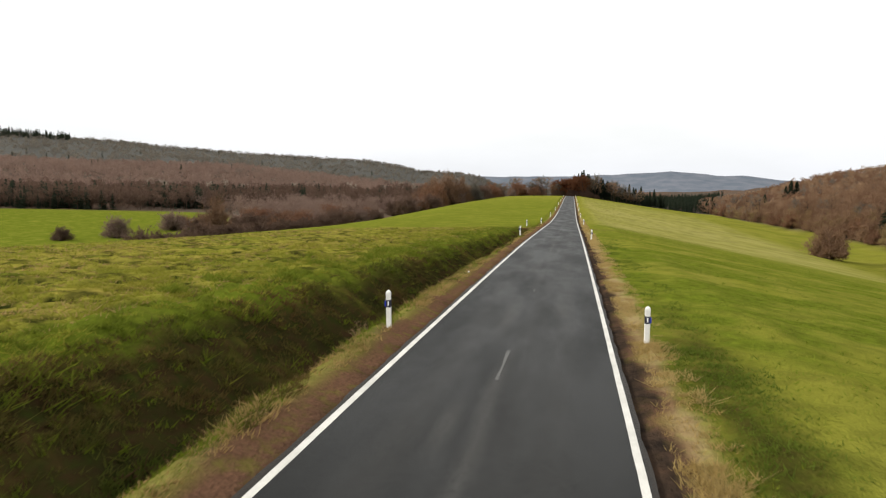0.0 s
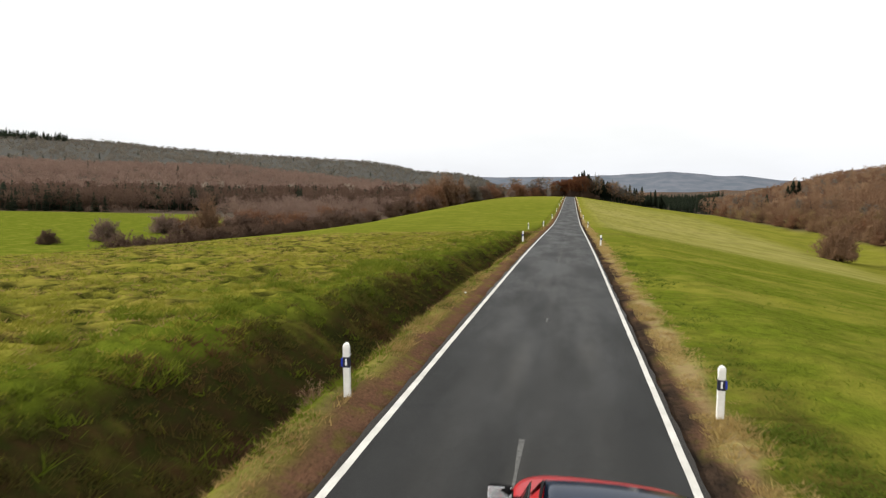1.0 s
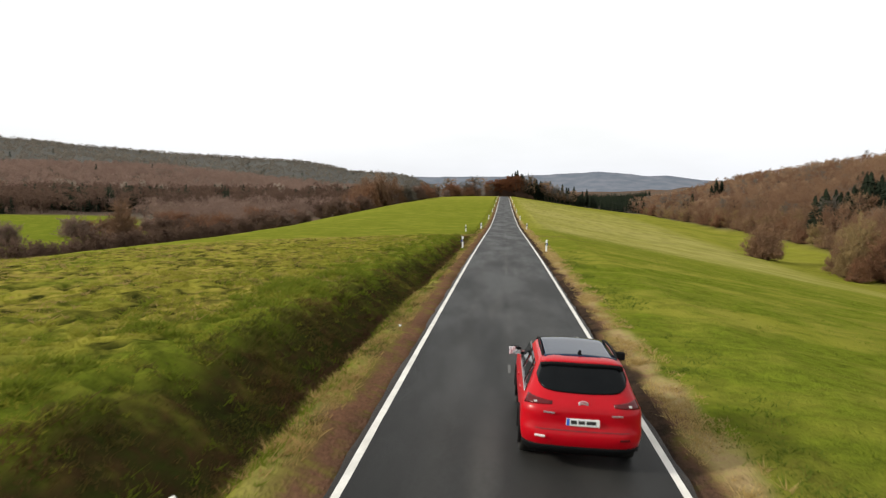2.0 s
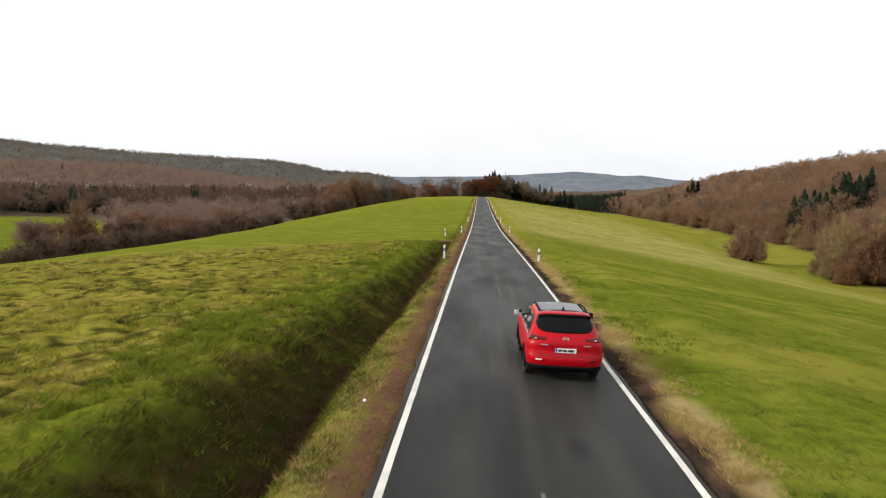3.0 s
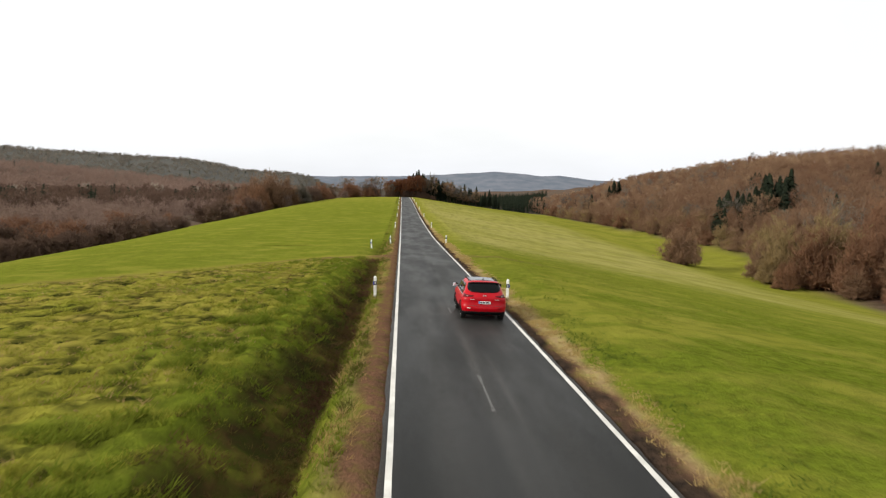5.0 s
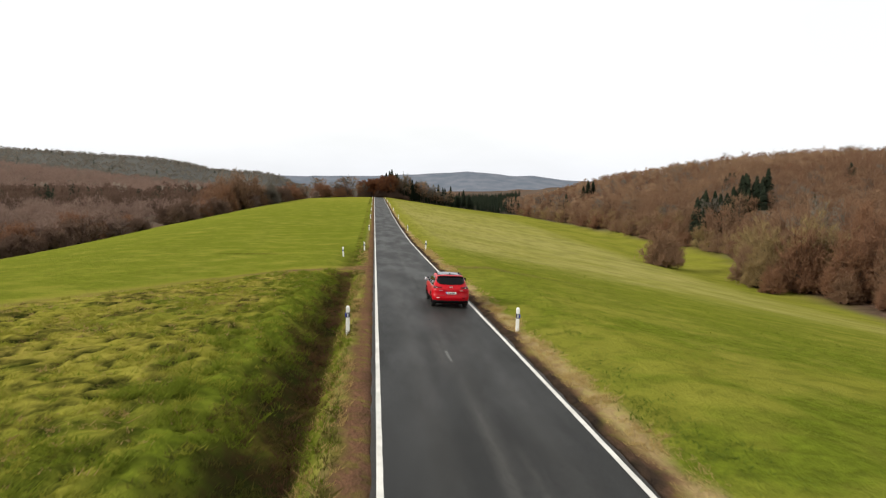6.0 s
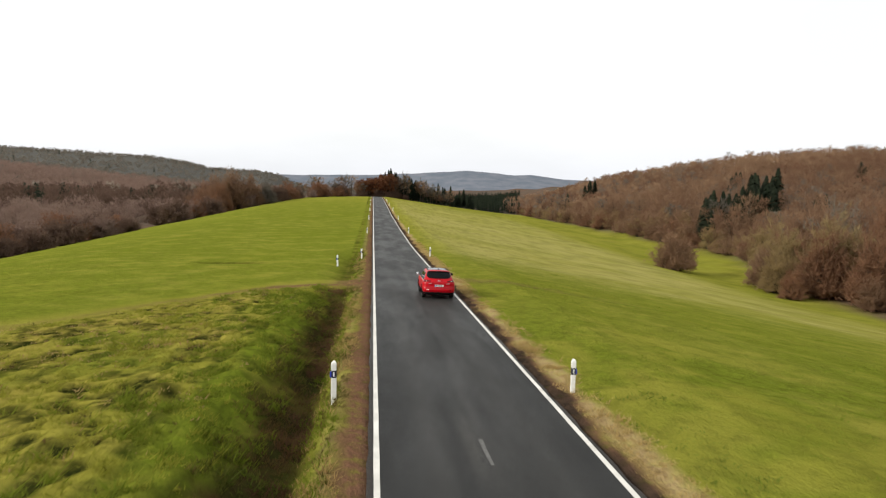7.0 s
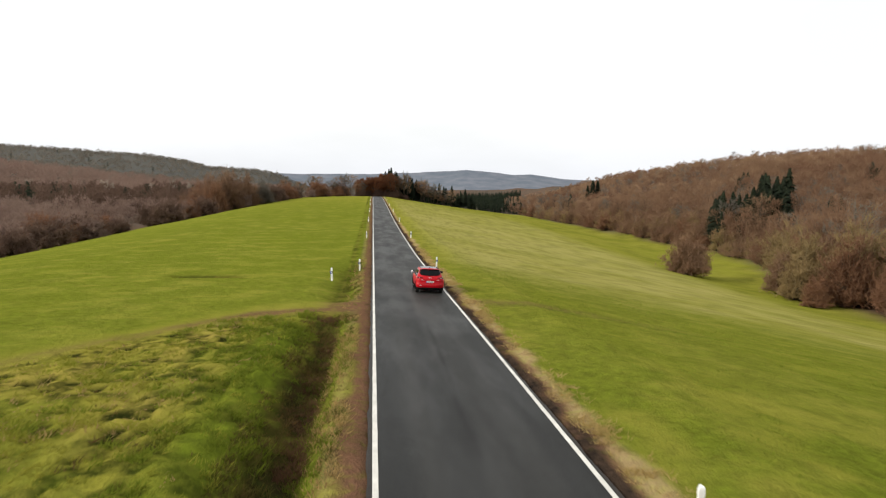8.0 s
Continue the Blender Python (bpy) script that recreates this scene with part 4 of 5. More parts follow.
def forest(name, label, spots, protos, mat, seed):
    """Far woodland as one mesh: spots are rows of x, y, scale."""
    rng = np.random.RandomState(seed)
    V, F, T, k = [], [], [], 0
    zs = land_z(spots[:, 0], spots[:, 1], False)
    for (x, y, s), z in zip(spots, zs):
        v, f = protos[rng.randint(len(protos))]
        a = rng.rand() * 6.283
        c, sn = math.cos(a) * s, math.sin(a) * s
        V.append(np.stack([v[:, 0] * c - v[:, 1] * sn + x, v[:, 0] * sn + v[:, 1] * c + y, v[:, 2] * s * rng.uniform(0.85, 1.15) + z - 0.3 - 0.0022 * math.hypot(x, y)], 1))
        F.append(f + k)
        k += len(v)
        T.append(np.full(len(v), min(1.0, max(0.0, 0.5 + 0.9 * float(fbm(x / 45, y / 45, 2)) + rng.normal() * 0.40))))
    me = fast_mesh(name, np.concatenate(V), np.concatenate(F), mat)
    float_layer(me, "tint", np.concatenate(T))
    return tagged(new(name, me), label, "woodland", kind="stuff")


def scatter(n, b0, b1, r0, r1, seed, keep, s0=0.8, s1=1.15):
    rng = np.random.RandomState(seed)
    b = np.radians(rng.uniform(b0, b1, n))
    r = np.sqrt(rng.uniform(r0 ** 2, r1 ** 2, n))
    x, y = r * np.sin(b), 60 + r * np.cos(b)
    s = rng.uniform(s0, s1, n)
    ok = (wood_mask(x, y) > 0.6) & keep(x, y, np.degrees(b), r)
    return np.stack([x, y, s], 1)[ok]


def woods():
    near = [lobed_tree(500 + i, 14, 4.6, 9, 26, 0.95, (0.09, 0.24)) for i in range(6)]
    low = [lobed_tree(520 + i, 13, 4.8, 7, 15, 0.9, (0.28, 0.70)) for i in range(6)]
    scrub = [lobed_tree(560 + i, 8, 4.6, 8, 20, 0.7, (0.12, 0.30)) for i in range(4)]
    squat = [lobed_tree(580 + i, 11, 6.8, 7, 11, 0.9, (0.9, 2.0)) for i in range(4)]
    firs = [join(*conifer(540 + i, 15, 3.8, 9, 8, (0.0,))) for i in range(4)]
    clump = lambda x, y, c, s=70: fbm(x / s + c, y / s + 2 * c, 2)
    forest("woodland", "bare brown deciduous wood on the hillside", scatter(1900, 11, 60, 165, 480, 1, lambda x, y, b, r: clump(x, y, 3) < 0.45, 0.75, 1.2), near, M_TWIG, 1)
    forest("woodland", "grey-brown leafless wood on the hillside", scatter(900, 11, 60, 220, 800, 2, lambda x, y, b, r: clump(x, y, 3) > -0.05, 0.65, 1.0), near, M_TWIG_GREY, 2)
    forest("woodland", "bare brown deciduous wood on the upper slope", scatter(4800, 11, 60, 420, 820, 3, lambda x, y, b, r: r > 0, 0.65, 0.95), low, M_TWIG, 3)
    forest("woodland", "rust-coloured leafless trees on the hillside", scatter(700, 11, 60, 240, 900, 13, lambda x, y, b, r: clump(x, y, 11, 50) > 0.1, 0.65, 0.95), near, M_TWIG_RUST, 13)
    forest("woodland", "scattered dark spruces on the hillside", scatter(150, 11, 60, 330, 500, 4, lambda x, y, b, r: clump(x, y, 8, 45) > 0.34), firs, M_NEEDLE, 4)
    forest("woodland", "bare brown wood across the valley", scatter(5200, -62, -7, 460, 1250, 5, lambda x, y, b, r: clump(x, y, 3, 160) < 0.40, 0.75, 1.1), low, M_TWIG_MAUVE_HAZE, 5)
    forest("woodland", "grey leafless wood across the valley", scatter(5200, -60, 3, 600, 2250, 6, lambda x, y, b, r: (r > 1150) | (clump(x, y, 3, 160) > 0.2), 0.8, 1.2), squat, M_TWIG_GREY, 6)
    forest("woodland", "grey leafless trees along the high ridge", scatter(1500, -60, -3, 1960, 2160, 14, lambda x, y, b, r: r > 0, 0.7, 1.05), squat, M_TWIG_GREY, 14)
    forest("woodland", "reddish leafless scrub in the valley", scatter(1000, -36, -6, 222, 350, 11, lambda x, y, b, r: clump(x, y, 6, 30) > -0.15, 0.45, 1.25), scrub, M_TWIG_MAUVE_HAZE, 11)
    forest("woodland", "dark spruces on the high ridge", scatter(200, -46, -40.2, 1960, 2110, 12, lambda x, y, b, r: r > 0, 1.1, 1.6), firs, M_NEEDLE, 12)
    forest("woodland", "dark belt of spruces across the valley", scatter(3600, -60, -6, 325, 500, 7, lambda x, y, b, r: (clump(x, y, 8, 40) > -0.12) & (r < 440 + 130 * clump(x, y, 2)), 0.4, 0.95), firs, M_NEEDLE, 7)
    forest("woodland", "dark leafless trees along the belt", scatter(2600, -60, -6, 315, 480, 9, lambda x, y, b, r: clump(x, y, 8, 40) < 0.40, 0.5, 1.1), low, M_TWIG_DARK, 9)
    forest("woodland", "scattered spruces on the far ridge", scatter(500, -66, 3, 700, 2200, 8, lambda x, y, b, r: clump(x, y, 5, 90) > 0.26, 0.8, 1.2), firs, M_NEEDLE, 8)
    forest("woodland", "dark distant spruce forest", scatter(1700, 1, 12.2, 540, 1250, 10, lambda x, y, b, r: r > 0, 0.6, 0.9), firs, M_NEEDLE, 10)


woods()


# ---- far ridge, haze put into its blue colour ----
def far_ridge():
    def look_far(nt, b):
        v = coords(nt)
        # blue-grey colour and a faint glow stand in for distance haze
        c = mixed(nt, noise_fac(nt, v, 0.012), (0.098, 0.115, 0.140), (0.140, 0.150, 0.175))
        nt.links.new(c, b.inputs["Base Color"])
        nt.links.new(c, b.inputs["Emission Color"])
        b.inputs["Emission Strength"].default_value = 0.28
    mat = material("hazed_hills", look_far, 1.0, 0.0)
    B = np.linspace(-75, 70, 220)
    E = np.interp(B, (-75, -30, -20, -8, -2, 2, 4, 7.7, 9.5, 11.5, 13, 16, 20, 70), (1.0, 1.0, 1.2, 1.30, 1.32, 1.42, 1.55, 1.72, 1.62, 1.34, 1.42, 1.0, 0.8, 0.8)) + 0.06 * fbm(B / 1.2, B * 0, 4)
    D = 4200.0
    v, n = [], len(B)
    for dd, k in ((D - 900, None), (D, 1.0), (D + 350, 0.4)):
        for b, e in zip(B, E):
            r = dd
            z = -60 if k is None else math.tan(radians(e)) * D * k + 5
            v.append((r * math.sin(radians(b)), 40 + r * math.cos(radians(b)), z))
    f = [[j * n + i, j * n + i + 1, (j + 1) * n + i + 1, (j + 1) * n + i] for j in range(2) for i in range(n - 1)]
    tagged(new("backdrop", mesh_of("backdrop", v, f, mat, True)), "far wooded ridge with blue-grey haze in its colour", "backdrop", kind="structure")


far_ridge()


# ---- grass that stands up ----
def tufts(name, label, mat, n, x0, x1, y0, y1, tall, wide, blades, blade_w, seed, keep):
    rng = np.random.RandomState(seed)
    y = y0 + (y1 - y0) * rng.rand(n) ** 1.35
    x = rng.uniform(x0, x1, n)
    ok = keep(x, y) > rng.rand(n)
    x, y = x[ok], y[ok]
    z = land_z(x, y)
    c = np.stack([x, y, z], 1)
    size = rng.uniform(0.6, 1.35, len(c)) * np.clip(1 + 1.2 * vnoise(x * 0.5, y * 0.5), 0.5, 1.6)
    k = np.repeat(np.arange(len(c)), blades)
    root = c[k] + np.concatenate([rng.normal(size=(len(k), 2)) * wide * 0.35, np.full((len(k), 1), -0.03)], 1)
    lean = rng.normal(size=(len(k), 2)) * 0.7 + np.array([0.12, 0.0])
    h = tall * size[k] * rng.uniform(0.5, 1.15, len(k))
    tip = root + np.concatenate([lean * h[:, None], h[:, None]], 1)
    v, f = slivers(root, tip, blade_w * rng.uniform(0.6, 1.5, len(k)), rng)
    me = fast_mesh(name, v, f, mat)
    float_layer(me, "tint", np.repeat(np.clip(0.5 + vnoise(c[k][:, 0] * 0.4, c[k][:, 1] * 0.4) + rng.normal(size=len(k)) * 0.12, 0, 1), 3))
    return tagged(new(name, me), label, "grass", kind="stuff")


def all_grass():
    bx = lambda y: np.interp(y, (10, 25, 40, 65, 90), (-7.8, -7.0, -6.6, -5.8, -5.5))
    rough = lambda x, y: np.where(y < field_edge(x), 1.0, 0.0)
    lump = lambda x, y: smoothstep(-0.08, 0.12, fbm(x * 1.7, y * 1.5, 2)) * (1 - 0.9 * clod_holes(x, y))
    gap = lambda y: np.where(np.abs(y - 98) < 3.2, 0.06, 1.0)
    patch = lambda x, y, s=0.6: np.clip(0.5 + 1.7 * fbm(x * s, y * s, 2), 0, 1)
    tufts("grass", "rough yellow-green tussocks on the bank and field", M_BLADE, 34000, -16, -5.6, 3, 96, 0.13, 0.22, 7, 0.030, 1, lambda x, y: np.where(x < bx(y), lump(x, y), 0.12 * lump(x, y)) * rough(x, y))
    tufts("grass", "rough pasture tussocks", M_BLADE, 24000, -45, -15, 8, 96, 0.14, 0.28, 5, 0.05, 2, lambda x, y: lump(x, y) * rough(x, y))
    tufts("grass", "dry tan grass in the rough pasture", M_STRAW, 19000, -32, -6.5, 3, 96, 0.12, 0.26, 6, 0.03, 3, lambda x, y: np.where(x < bx(y) - 1, patch(x + 9, y, 0.35), 0.0) * 0.8 * rough(x, y))
    tufts("grass", "dark rank grass on the ditch bank", M_RANK, 32000, -9.2, -4.5, 3, 95, 0.15, 0.20, 7, 0.026, 4, lambda x, y: np.where(x > bx(y) - 0.5, lump(x, y) + 0.15, 0.0))
    clod = lambda x, y: 0.6 * smoothstep(0.14, 0.24, fbm(x * 2.1 + 31, y * 1.5, 2))
    tufts("grass", "dark clods of old grass in the rough pasture", M_RANK, 19000, -30, -6.5, 3, 96, 0.17, 0.20, 6, 0.032, 14, lambda x, y: np.where(x < bx(y) + 0.5, clod(x, y), 0.0) * rough(x, y))
    hump = lambda x, y: smoothstep(0.06, 0.20, fbm(x * 1.3 + 57, y * 1.0 + 8, 2))
    tufts("grass", "tall fresh green tussocks on the ditch bank", M_FRESH, 18000, -11.5, -5.2, 3, 96, 0.22, 0.24, 10, 0.034, 15, lambda x, y: np.where(x < bx(y) + 0.4, hump(x, y), 0.12 * hump(x, y)) * np.where(x < bx(y) - 3, 0.3, 1.0) * rough(x, y))
    tufts("grass", "dead brown bracken along the ditch bottom", M_DEAD, 9000, -5.6, -4.2, 3, 94, 0.20, 0.22, 7, 0.028, 16, lambda x, y: patch(x + 3, y, 0.5) * np.exp(-((x + 5.0 - ditch_shift(y)) / 0.35) ** 2))
    tufts("grass", "green and straw-coloured verge grass", M_FRESH, 9000, -4.7, -3.5, 3, 130, 0.13, 0.15, 6, 0.022, 5, lambda x, y: patch(x, y, 0.9) * gap(y))
    tufts("grass", "dark rank tufts in the verge", M_RANK, 9000, -4.7, -3.4, 3, 130, 0.14, 0.14, 6, 0.022, 17, lambda x, y: smoothstep(0.0, 0.25, fbm(x * 1.6 + 7, y * 1.3, 2)) * gap(y))
    tufts("grass", "dry verge grass", M_STRAW, 7000, -4.3, -3.3, 3, 130, 0.14, 0.14, 6, 0.022, 6, lambda x, y: patch(x + 5, y, 0.5) * gap(y))
    tufts("grass", "dry tan grass along the asphalt edge", M_STRAW, 15000, 3.05, 4.15, 3, 150, 0.14, 0.13, 8, 0.02, 7, lambda x, y: np.clip(0.4 + 2.6 * fbm(x * 1.2, y * 1.2, 2), 0.03, 1) * np.where(x < 3.25, 0.35, 1) * np.where(x > 3.75, 0.4, 1))
    tufts("grass", "dark green tufts in the meadow beside the verge", M_LUSH, 11000, 3.8, 6.8, 3, 70, 0.11, 0.25, 6, 0.03, 8, lambda x, y: patch(x, y, 0.7) * (1 - smoothstep(4.6, 6.3, x)) * (1 - 0.5 * smoothstep(18, 34, y)))
    tufts("grass", "short meadow grass", M_FRESH, 15000, 4.2, 30, 6, 130, 0.09, 0.25, 5, 0.03, 9, lambda x, y: patch(x, y, 0.3))


def white_stone():
    bm = bmesh.new()
    bmesh.ops.create_icosphere(bm, subdivisions=2, radius=0.045)
    for v in bm.verts:
        v.co *= 1 + 0.35 * noise.noise(v.co * 14)
        v.co.z *= 0.75
    me = bpy.data.meshes.new("stone")
    bm.to_mesh(me)
    bm.free()
    me.materials.append(M_POST)
    ob = new("stone", me)
    ob.location = (-3.44, 32.7, float(land_z(-3.44, 32.7)) + 0.03)
    tagged(ob, "small white stone lying in the verge grass", "stone")


white_stone()
all_grass()


# ---- the red car ----
# levels of the body: height, rear end, front end, half width, corner
LEVELS = ((0.24, 0.16, 4.34, 0.80, 0.30), (0.32, 0.07, 4.41, 0.865, 0.34), (0.46, 0.015, 4.45, 0.905, 0.36), (0.58, 0.0, 4.47, 0.92, 0.36),
          (0.66, 0.03, 4.465, 0.925, 0.36), (0.74, 0.07, 4.45, 0.925, 0.36), (0.84, 0.065, 4.41, 0.922, 0.36), (0.93, 0.06, 4.38, 0.918, 0.38),
          (0.99, 0.075, 4.27, 0.905, 0.42), (1.03, 0.10, 4.08, 0.888, 0.42), (1.07, 0.135, 3.56, 0.870, 0.40), (1.20, 0.25, 3.30, 0.830, 0.36),
          (1.35, 0.37, 3.08, 0.778, 0.32), (1.47, 0.48, 2.92, 0.735, 0.30), (1.56, 0.57, 2.80, 0.695, 0.28), (1.61, 0.64, 2.68, 0.650, 0.28), (1.64, 0.78, 2.50, 0.56, 0.28))
LZ = [a[0] for a in LEVELS]


def level(z):
    """Rear end, front end, half width and corner of the body at height z; the flanks flare below the windows."""
    y0, y1, w, c = (float(np.interp(z, LZ, [a[k] for a in LEVELS])) for k in (1, 2, 3, 4))
    return y0, y1, w * (1 + 0.042 * (1 - float(smoothstep(0.98, 1.3, z)))), c


def rear_y(z, x):
    """The rear skin of the body at height z, x off the middle."""
    y0, y1, w, c = level(z)
    u = max(0.0, abs(x) - (w - c)) / c
    return y0 + 0.07 * (x / w) ** 2 + 0.75 * c * (1 - math.sqrt(max(0.0, 1 - min(1, u) ** 2)))


def plan_ring(z, n=14):
    y0, y1, w, c = level(z)
    xs = [w * math.sin(a) for a in np.linspace(-math.pi / 2, math.pi / 2, 2 * n + 1)]
    rear = [(x, rear_y(z, x), z) for x in xs]
    ye = rear[0][1]
    mid = [ye + (y1 - 0.5 - ye) * t for t in np.linspace(0, 1, 15)[1:-1]]
    right = [(w, y, z) for y in mid]
    front = [(x, y1 - 0.10 * (x / w) ** 2 - 0.42 * (1 - math.sqrt(max(0, 1 - (x / w) ** 6))), z) for x in xs[::-1]]
    left = [(-w, y, z) for y in mid[::-1]]
    return rear + right + front + left


def grid_mesh(name, pts, mat, thick=0.0, smooth=True):
    """A skin over rows of points, with a rim turned inwards along the direction thick."""
    n, m = len(pts), len(pts[0])
    v = [p for row in pts for p in row]
    f = [[i * m + j, i * m + j + 1, (i + 1) * m + j + 1, (i + 1) * m + j] for i in range(n - 1) for j in range(m - 1)]
    me = mesh_of(name, v, f, mat, smooth)
    if thick:
        bm = bmesh.new()
        bm.from_mesh(me)
        bmesh.ops.recalc_face_normals(bm, faces=bm.faces)
        bmesh.ops.solidify(bm, geom=bm.faces, thickness=thick)
        bm.to_mesh(me)
        bm.free()
        if smooth:
            me.polygons.foreach_set("use_smooth", [True] * len(me.polygons))
    return me


def ring_mesh(name, prof, mat, n=40, span=(0, 2 * math.pi), at=(0, 0, 0)):
    """Turns a profile of (radius, x) round the x axis."""
    full = abs(span[1] - span[0] - 2 * math.pi) < 1e-6
    k = n if full else n + 1
    v = [(at[0] + x, at[1] + r * math.cos(a), at[2] + r * math.sin(a)) for a in np.linspace(span[0], span[1], n + 1)[:k] for r, x in prof]
    m = len(prof)
    f = [[i * m + j, i * m + (j + 1) % m, ((i + 1) % k) * m + (j + 1) % m, ((i + 1) % k) * m + j] for i in range(n) for j in range(m)]
    me = mesh_of(name, v, f, mat, True)
    bm = bmesh.new()
    bm.from_mesh(me)
    bmesh.ops.recalc_face_normals(bm, faces=bm.faces)
    bm.to_mesh(me)
    bm.free()
    return me


def car_materials():
    def paint(nt, b):
        v = coords(nt)
        c = mixed(nt, noise_fac(nt, v, 1.5), (0.36, 0.001, 0.007), (0.41, 0.002, 0.009))
        c = mixed(nt, math_node(nt, "MULTIPLY", noise_fac(nt, v, 7, 0.5, 0.8), 0.12), c, (0.20, 0.05, 0.04))
        nt.links.new(c, b.inputs["Base Color"])
        b.inputs["Coat Weight"].default_value, b.inputs["Coat Roughness"].default_value = 0.10, 0.05

    def dark_glass(nt, b):
        c = mixed(nt, noise_fac(nt, coords(nt), 2), (0.003, 0.004, 0.005), (0.006, 0.007, 0.008))
        nt.links.new(c, b.inputs["Base Color"])
    def roof_glass(nt, b):
        c = mixed(nt, noise_fac(nt, coords(nt), 2), (0.008, 0.018, 0.040), (0.012, 0.024, 0.050))
        nt.links.new(c, b.inputs["Base Color"])
    return dict(
        red=material("car_paint", paint, 0.30, 0.16),
        glass=material("tinted_glass", dark_glass, 0.10, 0.09),
        roof=material("roof_glass", roof_glass, 0.08, 0.12),
        black=material("black_plastic", speckled((0.004, 0.004, 0.005), (0.008, 0.008, 0.008), 40, 3, rise=0.002), 0.75, 0.12),
        tyre=material("tyre_rubber", speckled((0.016, 0.016, 0.016), (0.03, 0.029, 0.027), 25, 4), 0.85, 0.2),
        alloy=material("alloy", speckled((0.52, 0.52, 0.53), (0.42, 0.42, 0.43), 10, 3), 0.35, 0.5, 0.8),
        silver=material("satin_silver", speckled((0.66, 0.66, 0.67), (0.58, 0.58, 0.6), 10, 3), 0.3, 0.5, 0.9),
        mirror=material("mirror_silver", speckled((0.9, 0.9, 0.9), (0.86, 0.87, 0.88), 3, 1), 0.12, 0.5, 1.0),
        lamp=material("lamp_red", speckled((0.10, 0.004, 0.006), (0.05, 0.003, 0.004), 30, 4), 0.12, 0.3),
        # pale colour for painted white reflections on lamps and left bumper reflector
        clear=material("lamp_glint", speckled((0.75, 0.72, 0.70), (0.6, 0.55, 0.52), 60, 6), 0.12, 0.7),
        plate=material("plate_white", speckled((0.78, 0.78, 0.77), (0.70, 0.70, 0.69), 30, 6), 0.4, 0.4),
        blue=material("plate_blue", speckled((0.02, 0.11, 0.55), (0.03, 0.13, 0.60), 20, 4), 0.4, 0.4),
        ink=material("plate_ink", speckled((0.02, 0.02, 0.02), (0.04, 0.04, 0.04), 30, 6), 0.5, 0.3))


def make_wheel(K, axle):
    w = part("wheel", None, car)
    w.matrix_basis = pose(*axle)
    tyre = [(0.215, -0.10), (0.30, -0.118), (0.335, -0.105), (0.348, -0.07), (0.35, 0.0), (0.348, 0.07), (0.335, 0.105), (0.30, 0.118), (0.215, 0.10)]
    part("tyre", ring_mesh("tyre", tyre, K["tyre"]), w)
    side = 1 if axle[0] > 0 else -1
    bm = bmesh.new()
    rim = ring_mesh("rim", [(0.235, -0.10), (0.235, 0.10), (0.205, 0.095), (0.205, -0.095)], K["alloy"])
    bm.from_mesh(rim)
    for i in range(5):
        r = bmesh.ops.create_cube(bm, size=1, matrix=pose(side * 0.07, 0, 0, 72 * i) @ pose(0, 0, 0.11) @ Matrix.Diagonal((0.03, 0.075, 0.20, 1)))
    bmesh.ops.create_cone(bm, cap_ends=True, segments=16, radius1=0.05, radius2=0.045, depth=0.04, matrix=pose(side * 0.08, 0, 0, 0, 90, 0))
    bmesh.ops.create_cone(bm, cap_ends=True, segments=24, radius1=0.15, radius2=0.15, depth=0.03, matrix=pose(side * 0.02, 0, 0, 0, 90, 0))
    bm.to_mesh(rim)
    bm.free()
    part("rim", rim, w, "five-spoke alloy rim")
    return w


